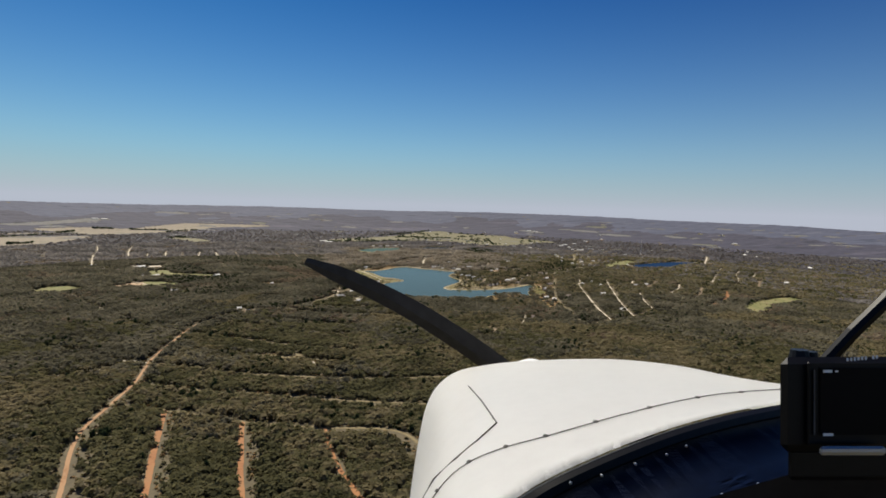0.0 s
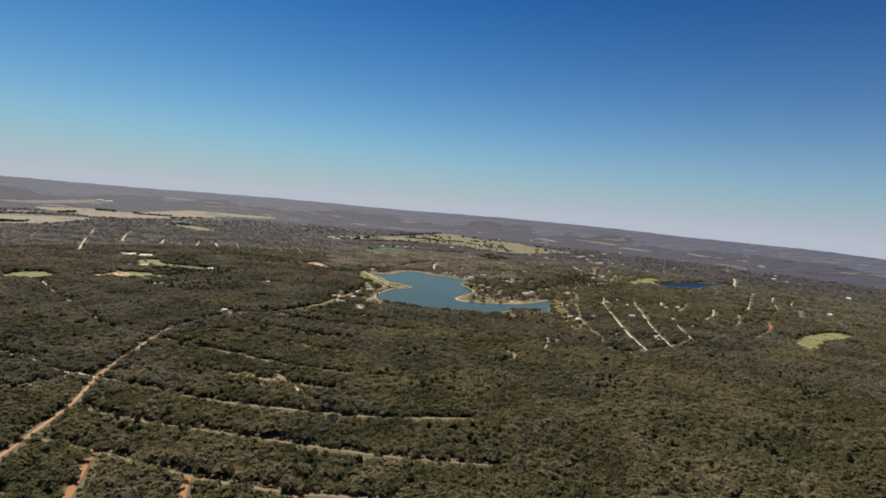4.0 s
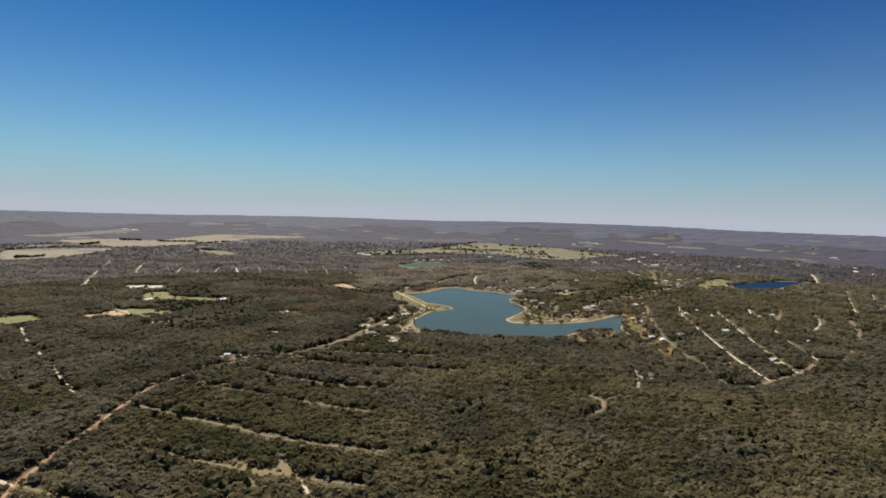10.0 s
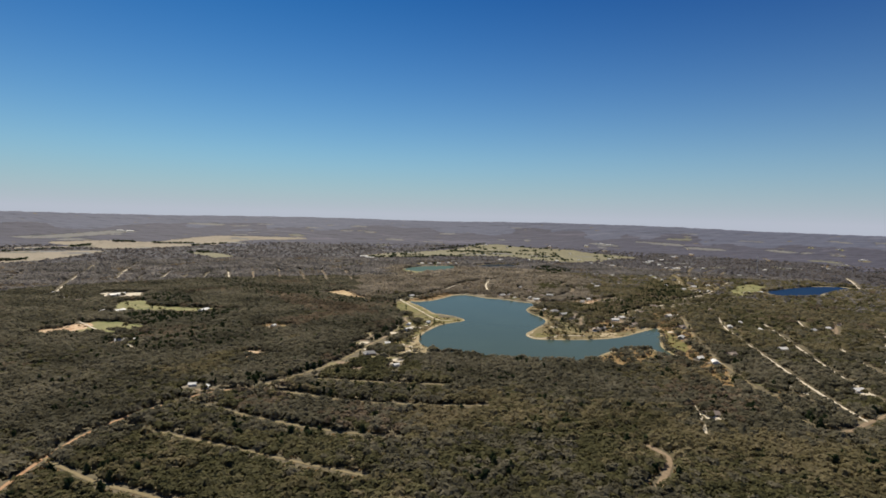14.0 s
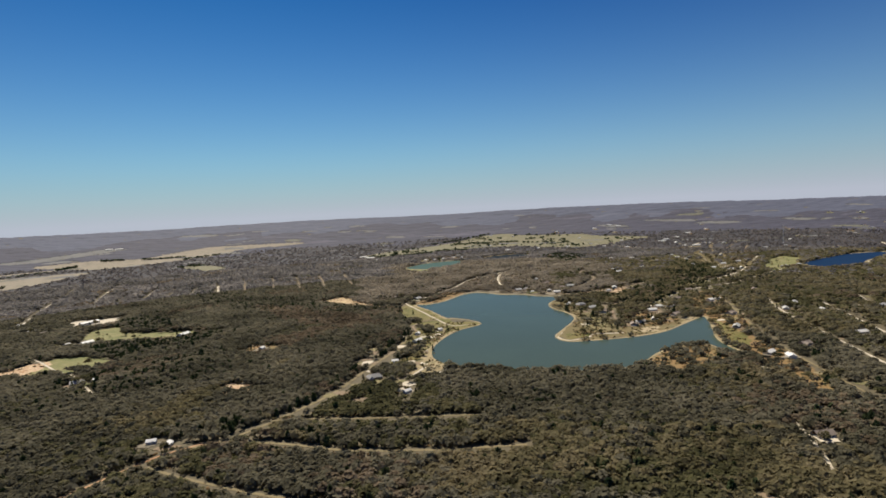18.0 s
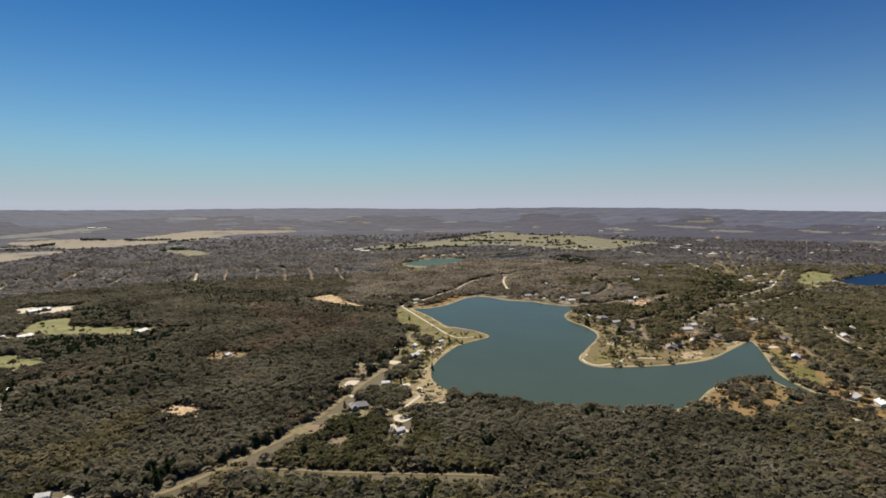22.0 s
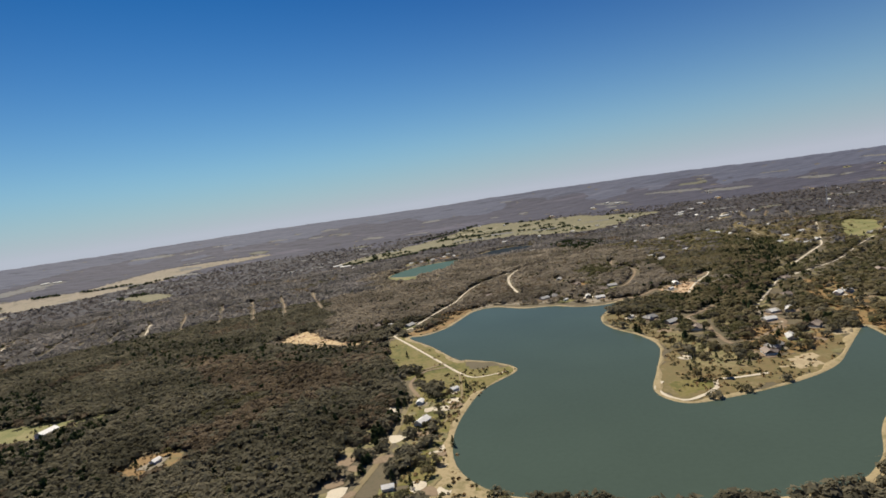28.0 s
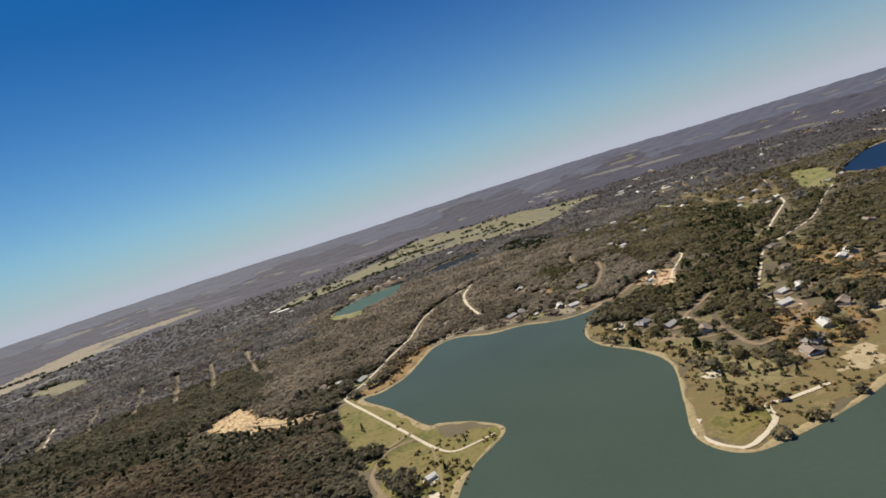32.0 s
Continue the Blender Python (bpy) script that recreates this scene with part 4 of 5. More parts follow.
def crowns(name, x, y, height, radius, tris, mat, rng, label, conical=False, clump=0.0, close=0.0):
    """Crowns of many small tilted leaf or twig clumps, all joined."""
    n = len(x)
    clump = clump or 2.3 / tris ** 0.5
    h = height * (1 + (1 - 0.6 * close) * rng.uniform(-0.25, 0.2, n)) * (1 + 0.28 * wobble(x, y, 62.0, 9.0))
    r = radius * rng.uniform(0.65, 1.35, n)
    th = rng.uniform(0, 2 * np.pi, (n, tris)) + np.linspace(0, 2 * np.pi, tris)[None]
    u = rng.uniform(0, 1, (n, tris))
    if conical:
        up = 0.05 + 0.93 * u
        flat = (1 - up) ** 0.8 * rng.uniform(0.7, 1.0, (n, tris))
        cz = up * h[:, None]
        face = np.stack([np.cos(th), np.sin(th), 0.5 + 0 * th], -1)
    else:
        el = np.arcsin(-0.15 + 1.15 * u)
        q = rng.uniform(0.62, 1.05, (n, tris))
        flat = np.cos(el) * q
        cz = (0.52 + 0.2 * close + (0.45 - 0.22 * close) * np.sin(el) * q) * h[:, None]
        face = np.stack([np.cos(el) * np.cos(th), np.cos(el) * np.sin(th), np.sin(el) + 0.75 + 1.1 * close], -1)
    lean = 1 + 0.3 * np.sin(3 * th + rng.uniform(0, 6, (n, 1)))
    c = np.stack([x[:, None] + r[:, None] * flat * lean * np.cos(th), y[:, None] + r[:, None] * flat * lean * np.sin(th), cz], -1)
    size = clump * r[:, None, None] * rng.uniform(0.65, 1.35, (n, tris, 1))
    face = face / np.linalg.norm(face, axis=-1, keepdims=True) + 0.3 * rng.normal(size=(n, tris, 3))
    face /= np.linalg.norm(face, axis=-1, keepdims=True)
    a = np.cross(face, rng.normal(size=(n, tris, 3)))
    a /= np.linalg.norm(a, axis=-1, keepdims=True)
    b = np.cross(face, a)
    v = np.stack([c + size * a, c + size * (-0.6 * a + 0.95 * b), c + size * (-0.5 * a - 0.95 * b)], 2)
    v[..., 2] += terrain(x, y)[:, None, None]
    v = v.reshape(-1, 3)
    me = mesh_from(name, v, np.arange(len(v)).reshape(-1, 3), mat)
    tone = 0.85 * np.repeat(rng.uniform(0, 1, n), tris) + 0.15 * rng.uniform(0, 1, n * tris)
    me.attributes.new("tone", "FLOAT", "FACE").data.foreach_set("value", tone.astype(np.float32))
    return tagged(new(name, me), label, "woods", kind="stuff")


CEDAR_STANDS = [(smooth_loop(p, 4), share) for share, p in (
    (0.9, [(95, 2700), (170, 2790), (240, 2620), (150, 2470)]), (0.72, [(-730, 1440), (-722, 1466), (-659, 1481), (-625, 1500), (-560, 1530), (-545, 1490), (-605, 1405), (-636, 1374), (-676, 1402)]),
    (0.35, [(-470, 1750), (-330, 1725), (-300, 1690), (-420, 1670)]), (0.4, [(110, 1740), (220, 1860), (420, 2010), (480, 1990), (330, 1800), (215, 1660)]),
    (0.3, [(-560, 1350), (-470, 1400), (-430, 1280), (-520, 1200), (-620, 1250)]), 
    )]
CEDAR_STANDS += [(smooth_loop(p, 4), share) for share, p in (
    (0.45, [(-576, 1901), (-470, 1826), (-300, 1728), (-262, 1662), (-346, 1706), (-491, 1759), (-630, 1869)]), (0.3, [(-908, 2070), (-833, 2087), (-548, 1790), (-521, 1711), (-693, 1813)]),
    (0.5, [(513, 2444), (487, 2109), (246, 1721), (251, 1811), (359, 2113)]), (0.6, [(-827, 1663), (-776, 1709), (-649, 1564), (-650, 1526), (-674, 1567), (-758, 1586)]),
    # narrow roadside cedar strip added for the dark line of the wood edge's shade
    (0.55, [(-300, 1134), (-274, 1188), (-262, 1222), (-255, 1262), (-241, 1330), (-231, 1370), (-226, 1412), (-222, 1470), (-217, 1512), (-228, 1512), (-236, 1412), (-252, 1330), (-266, 1262), (-274, 1224), (-288, 1184), (-310, 1134)]))]
SCRUB_STANDS = [smooth_loop(p, 4) for p in (
    [(-260, 1120), (-240, 1230), (-140, 1210), (-100, 1090), (-200, 1060)], [(-400, 890), (-250, 960), (-60, 960), (0, 850), (-120, 770), (-330, 790)],
    [(-340, 400), (-330, 650), (-60, 700), (150, 640), (120, 380)])]


BROWN_STANDS = [smooth_loop(p, 4) for p in ([(-600, 1800), (-330, 1640), (-285, 1543), (-452, 1600)], [(-330, 1520), (-300, 1640), (-420, 1500), (-430, 1380)], [(-180, 2050), (-60, 2180), (20, 2060), (-40, 1960)])]


def patchy(x, y, size, seed, loose, rng):
    """Even numbers from 0 to 1 that hold together over stands of a given size."""
    field_ = 0.5 + 0.5 * np.tanh(1.1 * wobble(x + 0.4 * size * wobble(y, x, 2.3 * size, seed), y, size, seed))
    return (1 - loose) * field_ + loose * rng.uniform(0, 1, len(x))


def wood_zone(tag, spacing, near, far_, tris, grow, seed, grey_mat=GREYOAK, tall=7.2, close=0.0, far_off=False):
    x, y, rng = scatter(spacing, near, far_, seed)
    pick = rng.uniform(0, 1, len(x))
    stand = patchy(x, y, 120.0, 4.6, 0.5, rng)
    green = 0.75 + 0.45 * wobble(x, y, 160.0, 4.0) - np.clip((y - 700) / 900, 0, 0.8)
    west = x < -0.22 * y - 180 + 25 * wobble(x, y, 90.0)  # greyer woods beyond the red road
    green = green - (0.55 - 0.25 * (y < 1500) - 0.2 * (y < 1250)) * west + 0.55 * ((x > 60) & (y > 1450) & (y < 2500))
    cedar = pick < 0.006 + 0.012 * (y > 900) + (0.10 if far_off else 0.20) * (wobble(x, y, 85.0, 1.0) > 0.62)
    for loop, share in CEDAR_STANDS:
        cedar |= inside(x + 8 * wobble(x, y, 30.0), y, loop) & (pick < share)
    for loop in SCRUB_STANDS:
        green = np.where(inside(x + 8 * wobble(x, y, 30.0), y, loop), 1.2, green)
    scrub = ~cedar & (stand < 0.13 + 0.50 * np.clip(green, 0, 1) - 0.12 * far_off)
    oak = ~cedar & ~scrub
    brown = oak & (patchy(x, y, 150.0, 8.2, 0.25, rng) > 0.80) & (y > 900)
    for loop in BROWN_STANDS:
        keep_brown = inside(x + 14 * wobble(x, y, 40.0), y, loop) & (rng.uniform(0, 1, len(x)) < 0.8)
        scrub &= ~keep_brown
        oak |= keep_brown & ~cedar
        brown |= keep_brown & oak
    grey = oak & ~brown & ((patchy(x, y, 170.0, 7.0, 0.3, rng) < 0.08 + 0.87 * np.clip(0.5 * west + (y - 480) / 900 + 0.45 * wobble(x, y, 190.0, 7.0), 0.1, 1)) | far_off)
    warm = grey & (x > 60) & (y > 1400) & (y < 2500) & (pick > 0.4)  # browner woods among the houses
    grey &= ~warm
    oak &= ~grey & ~brown
    north = (y > 1830 + 50 * wobble(x, y, 120.0, 3.0)) & (x > -430 + 60 * wobble(y, x, 120.0, 2.0)) & (x < 230 + 60 * wobble(x, y, 140.0, 6.0)) & (y < 2600)
    pale = (grey | oak | brown & (pick > 0.35)) & north
    grey, oak, brown = grey & ~pale, oak & ~pale, brown & ~pale
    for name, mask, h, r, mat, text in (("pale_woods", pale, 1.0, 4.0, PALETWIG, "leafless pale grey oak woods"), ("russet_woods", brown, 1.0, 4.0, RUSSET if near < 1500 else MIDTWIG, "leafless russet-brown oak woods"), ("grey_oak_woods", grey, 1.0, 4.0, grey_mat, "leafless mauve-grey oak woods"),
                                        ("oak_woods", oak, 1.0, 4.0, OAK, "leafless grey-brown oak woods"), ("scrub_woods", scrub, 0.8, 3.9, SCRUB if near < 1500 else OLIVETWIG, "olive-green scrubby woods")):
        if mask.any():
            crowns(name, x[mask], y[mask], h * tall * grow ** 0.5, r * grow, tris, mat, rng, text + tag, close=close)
    crowns("cedar_woods", x[cedar], y[cedar], 0.97 * tall * grow ** 0.5, 2.4 * grow, tris, CEDAR, rng, "dark green cedars scattered in the woods" + tag, conical=True, clump=0.7)


wood_zone(" below the flight", 6.4, 0, 640, 40, 1.27, 11, tall=6.3, close=0.1)
wood_zone(" farther off", 6.5, 640, 1150, 20, 1.28, 12, tall=6.5, close=0.5)
# from here on the grey twigs' colour carries the haze of distance
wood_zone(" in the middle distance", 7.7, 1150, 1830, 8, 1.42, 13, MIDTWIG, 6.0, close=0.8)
wood_zone(" far off", 22.0, 1850, 2800, 9, 1.4, 14, FARTWIG, 4.4, close=0.6, far_off=True)


shore_brush = smooth_loop([(-290, 1118), (-250, 1140), (-236, 1180), (-150, 1190), (-192, 1235), (-200, 1300), (-192, 1430), (-208, 1450), (-214, 1380), (-230, 1300), (-252, 1200), (-275, 1150)], 4)
rng_shore = np.random.default_rng(77)
x_shore, y_shore = rng_shore.uniform(-290, -145, 1500), rng_shore.uniform(1115, 1455, 1500)
kept = inside(x_shore, y_shore, shore_brush) & (wobble(x_shore, y_shore, 18.0, 2.0) > -0.25)
BRUSH.append((x_shore[kept], y_shore[kept]))
bx, by = np.concatenate([d[0] for d in BRUSH]), np.concatenate([d[1] for d in BRUSH])
half = np.arange(len(bx)) % 2 == 0
crowns("low_brush", bx[half], by[half], 1.7, 1.3, 9, SCRUB, np.random.default_rng(18), "low olive brush on open ground")
crowns("low_brush", bx[~half], by[~half], 1.4, 1.2, 9, MARSH, np.random.default_rng(19), "low rusty dry brush on open ground")
HEDGES = [[(-2019, 3254), (-1931, 3289)],
          [(-1817, 3284), (-1658, 3371)],
          [(-2045, 2993), (-2023, 3084)],
          [(-1761, 2280), (-1728, 2357)],
          [(-2076, 2590), (-2003, 2883)],
          [(-1612, 3286), (-1511, 3468)],
          [(-282, 3579), (-113, 3559), (43, 3565)],
          [(-609, 2992), (-452, 3020), (-354, 3065)],
          [(-340, 3156), (-209, 3164)],
          [(-403, 3621), (-274, 3776), (-98, 3981)]]
for hedge in HEDGES:
    line = smooth_loop(hedge, 24, closed=False)
    rng = np.random.default_rng(len(DOTTED))
    DOTTED.append((line[:, 0] + rng.uniform(-9, 9, len(line)), line[:, 1] + rng.uniform(-9, 9, len(line))))
dx, dy = np.concatenate([d[0] for d in DOTTED]), np.concatenate([d[1] for d in DOTTED])
crowns("field_trees", dx, dy, 9.0, 6.5, 12, CEDAR, np.random.default_rng(8), "dark trees dotted over far tan fields")


def far_woods():
    """Far woods as one rough, closed canopy that dips where the land is open: brown nearer, haze-tinted mauve and
    blue-grey farther off.
    """
    na, nr = 860, 230
    ang = np.linspace(radians(-62), radians(62), na)
    rad = 1350 + (4640 - 1350) * np.linspace(0, 1, nr) ** 1.12
    a, r = np.meshgrid(ang, rad, indexing="ij")
    rng = np.random.default_rng(5)
    a = a + rng.uniform(-0.4, 0.4, a.shape) * (ang[1] - ang[0])
    x, y = -60 + r * np.sin(a), 550 + r * np.cos(a)
    z = terrain(x, y) + rng.uniform(2.0, 3.7, x.shape) + 0.9 * wobble(x, y, 60.0) + 0.8 * wobble(x, y, 23.0, 3.0)
    z = z + np.clip((r - 2600) / 500, 0, 1) * 2.4 * wobble(x * 0.25, y, 42.0, 7.0)
    away = flight_distance(x, y) + 40 * wobble(x, y, 90.0, 5.0)
    bare = is_open(x, y) | (away < 1780)
    z = np.where(bare, terrain(x, y) - 3, z)
    i, j = np.meshgrid(np.arange(na - 1), np.arange(nr - 1), indexing="ij")
    k = (i * nr + j).ravel()
    quads = np.stack([k, k + nr, k + nr + 1, k + 1], 1)
    quads = quads[~bare.ravel()[quads].all(axis=1)]
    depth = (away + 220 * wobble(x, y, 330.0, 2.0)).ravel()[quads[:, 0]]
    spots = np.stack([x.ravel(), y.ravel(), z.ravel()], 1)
    for name, mask, mat, text in (("brown_far_woods", depth < 2700, BROWNWOOD, "leafless grey-brown woods seen far off"), ("far_woods", (depth >= 2700) & (depth < 3430), FARWOOD, "distant leafless woods in a haze-tinted mauve"), ("horizon_woods", depth >= 3430, HAZEWOOD, "distant woods in haze-tinted blue-grey that make the horizon")):
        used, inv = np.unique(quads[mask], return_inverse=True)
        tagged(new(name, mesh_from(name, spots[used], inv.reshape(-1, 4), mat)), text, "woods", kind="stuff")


far_woods()


def rear_woods():
    """The woods beside and behind the start of the flight, as one rough canopy sheet."""
    x, y = np.meshgrid(np.arange(-1500, 1500, 10.0), np.arange(-900, 1900, 10.0), indexing="ij")
    rng = np.random.default_rng(6)
    nx, ny = x.shape
    x = x + rng.uniform(-2, 2, x.shape)
    z = rng.uniform(2.0, 7.5, x.shape) + 1.5 * wobble(x, y, 60.0)
    i, j = np.meshgrid(np.arange(nx - 1), np.arange(ny - 1), indexing="ij")
    i, j = i.ravel(), j.ravel()
    cx, cy = x[i, j], y[i, j]
    seen = (np.abs(cx + 40) < 0.92 * cy + 22) & (cy > 306)
    k = (i * ny + j)[~seen & ~is_open(cx, cy)]
    ob = new("rear_woods", mesh_from("rear_woods", np.stack([x.ravel(), y.ravel(), z.ravel()], 1), np.stack([k, k + ny, k + ny + 1, k + 1], 1), OAK))
    tagged(ob, "leafless woods behind the start of the flight", "woods", kind="stuff")


rear_woods()

# ---- houses, sheds, single trees ----
ROOF_GREY = material("grey_shingle", [(0.27, 0.255, 0.235), (0.36, 0.34, 0.31)], 0.3, 3.0, rough=0.85)
ROOF_BROWN = material("brown_shingle", [(0.22, 0.175, 0.14), (0.31, 0.25, 0.20)], 0.3, 3.0, rough=0.85)
ROOF_METAL = material("pale_metal_roof", [(0.66, 0.635, 0.58), (0.78, 0.755, 0.70)], 0.2, 2.0, rough=0.6, spec=0.2)
ROOF_GREEN = material("weathered_roof", [(0.42, 0.41, 0.38), (0.52, 0.50, 0.46)], 0.2, 2.0, rough=0.7)
SIDING = material("white_siding", [(0.66, 0.65, 0.61), (0.76, 0.75, 0.71)], 0.3, 2.0, rough=0.7)
TANWALL = material("tan_brick", [(0.34, 0.25, 0.19), (0.44, 0.34, 0.26)], 0.4, 4.0)
GREYWALL = material("grey_siding", [(0.40, 0.40, 0.39), (0.50, 0.49, 0.47)], 0.3, 2.0)
GLASS = material("dark_window_glass", [(0.02, 0.025, 0.03), (0.035, 0.04, 0.045)], 0.5, 2.0, rough=0.08, spec=0.5)
DOORPAINT = material("door_paint", [(0.16, 0.08, 0.05), (0.22, 0.12, 0.08)], 1.0, 6.0, rough=0.5)
TRIMPAINT = material("trim_paint", [(0.6, 0.58, 0.54), (0.7, 0.68, 0.64)], 1.0, 6.0, rough=0.6)
STEEL = material("galvanised_steel", [(0.45, 0.45, 0.45), (0.55, 0.55, 0.55)], 0.5, 3.0, rough=0.5, metal=0.6)


def part(name, bm, mat, parent, label=""):
    me = bpy.data.meshes.new(name)
    bm.to_mesh(me)
    bm.free()
    me.materials.append(mat)
    ob = new(name, me)
    ob.parent = parent
    if label:
        ob["label"] = label
    return ob


def box(bm, x0, y0, z0, x1, y1, z1, bevel=0.0):
    made = bmesh.ops.create_cube(bm, size=1.0, matrix=Matrix.Translation(((x0 + x1) / 2, (y0 + y1) / 2, (z0 + z1) / 2)) @ Matrix.Diagonal((x1 - x0, y1 - y0, z1 - z0, 1)))
    if bevel:
        bmesh.ops.bevel(bm, geom=list({e for v in made["verts"] for e in v.link_edges}), offset=bevel, segments=1, affect="EDGES")
    return bm


def gable(bm, length, width, z, rise, over=0.5, thick=0.22, hip=0.0):
    """A roof with two slopes, eaves and a thickness; hip draws the ridge's ends in."""
    L, W_ = length / 2 + over, width / 2 + over
    drop = rise * over / (width / 2)
    low = z - drop
    outer = [(-L, -W_, low), (L, -W_, low), (L, W_, low), (-L, W_, low), (-L + hip, 0, z + rise), (L - hip, 0, z + rise)]
    top = [bm.verts.new((x, y, h + thick)) for x, y, h in outer]
    bot = [bm.verts.new(p) for p in outer]
    for f in ((0, 1, 5, 4), (2, 3, 4, 5)):
        bm.faces.new([top[i] for i in f])
        bm.faces.new([bot[i] for i in reversed(f)])
    for f in ((1, 2, 5), (3, 0, 4)):
        bm.faces.new([top[i] for i in f])
        bm.faces.new([bot[i] for i in reversed(f)])
    for a, b in ((0, 1), (1, 2), (2, 3), (3, 0)):
        bm.faces.new((top[b], top[a], bot[a], bot[b]))
    return bm


def house(name, length, width, wall_h, rise, wall_mat, roof_mat, label, category="house", hip=0.0, wing=0.0, windows=3, chimney=True, garage=False):
    top = new(name)
    top.empty_display_size = 2
    tagged(top, label, category)
    bm = box(bmesh.new(), -length / 2, -width / 2, 0, length / 2, width / 2, wall_h)
    if not hip:
        for s in (-1, 1):
            v = [bm.verts.new((s * length / 2, w, h)) for w, h in ((-width / 2, wall_h), (width / 2, wall_h), (0, wall_h + rise))]
            bm.faces.new(v)
    part("wall", bm, wall_mat, top)
    part("roof", gable(bmesh.new(), length, width, wall_h, rise, hip=hip), roof_mat, top)
    if wing:
        bm = box(bmesh.new(), -length / 2 + 1, -width / 2 - wing, 0, -length / 2 + 6.5, -width / 2 - 0.01, wall_h)
        part("wing", bm, wall_mat, top)
        bm = gable(bmesh.new(), wing + 3, 5.5, wall_h, rise * 0.8, hip=hip * 0.6)
        bmesh.ops.transform(bm, matrix=pose(-length / 2 + 3.75, -width / 2 - wing / 2 + 1.5, 0.05, 0, 0, 90), verts=bm.verts[:])
        part("wing_roof", bm, roof_mat, top)
    door_w = 3.6 if garage else 1.0
    part("door", box(bmesh.new(), 0.6, -width / 2 - 0.06, 0, 0.6 + door_w, -width / 2 + 0.02, 3.0 if garage else 2.05, 0.02), TRIMPAINT if garage else DOORPAINT, top)
    for i in range(windows):
        for s in (-1, 1):
            x = -length / 2 + (i + 0.8) * length / (windows + 0.6)
            if s < 0 and (0.0 < x + 0.6 and x - 0.6 < 0.6 + door_w or wing and x < -length / 2 + 7.2):
                continue
            y = s * width / 2
            fr = box(bmesh.new(), x - 0.75, y - 0.05, 0.9, x + 0.75, y + 0.05, 2.15, 0.02)
            fr = part("window", fr, TRIMPAINT, top)
            part("pane", box(bmesh.new(), x - 0.62, y + s * 0.055 - 0.01, 1.02, x + 0.62, y + s * 0.055 + 0.01, 2.03), GLASS, fr)
    if chimney:
        part("chimney", box(bmesh.new(), length * 0.22, 0.4, wall_h, length * 0.22 + 0.9, 1.2, wall_h + rise + 0.9, 0.04), TANWALL, top)
    return top


KINDS = [
    house("house", 17, 10, 2.8, 2.9, TANWALL, ROOF_GREY, "tan brick house with a grey hipped shingle roof", hip=3.5, wing=4.0, windows=4),
    house("house", 15, 9, 2.8, 2.5, SIDING, ROOF_BROWN, "white sided house with a brown shingle roof", wing=3.0, windows=3),
    house("house", 16, 9, 2.8, 2.4, GREYWALL, ROOF_GREEN, "grey house with a weathered pale roof", windows=4),
    house("house", 14, 9, 3.0, 2.2, SIDING, ROOF_METAL, "white house with a pale metal roof", windows=3),
    house("garden_shed", 8, 6, 2.6, 1.5, SIDING, ROOF_METAL, "small white shed with a metal roof", "shed", windows=1, chimney=False, garage=True),
    house("barn", 20, 11, 4.0, 2.4, SIDING, ROOF_METAL, "white metal-roofed barn beside a pasture", "barn", windows=2, chimney=False, garage=True),
    house("long_shed", 36, 12, 4.2, 2.0, GREYWALL, ROOF_METAL, "long pale shed with a metal roof", "shed", windows=4, chimney=False, garage=True),
]
used_kinds = set()
for rows, group in ((FARMSTEADS, "houses and sheds among the farm woods"), (LAKESIDE, "houses by the lake"), (SUBURB, "houses along the wooded lanes"), (FAR_HOUSES, "far houses"), (FAR_SHEDS, "far sheds beside fields")):
    for hx, hy, turn, kind_no in rows:
        at = pose(hx, hy, float(terrain(hx, hy)), 0, 0, turn)
        if kind_no in used_kinds:
            ob = copy_thing(KINDS[kind_no], at)
        else:
            ob = KINDS[kind_no]
            ob.matrix_basis = at
            used_kinds.add(kind_no)
        ob["group"] = group


def limb(bm, a, b, ra, rb, sides=5):
    """A tapered limb from a to b."""
    a, b = Vector(a), Vector(b)
    q = (b - a).to_track_quat("Z", "Y")
    rings = []
    for p, r in ((a, ra), (b, rb)):
        rings.append([bm.verts.new(p + q @ Vector((r * math.cos(2 * math.pi * k / sides), r * math.sin(2 * math.pi * k / sides), 0))) for k in range(sides)])
    for k in range(sides):
        j = (k + 1) % sides
        bm.faces.new((rings[0][k], rings[0][j], rings[1][j], rings[1][k]))


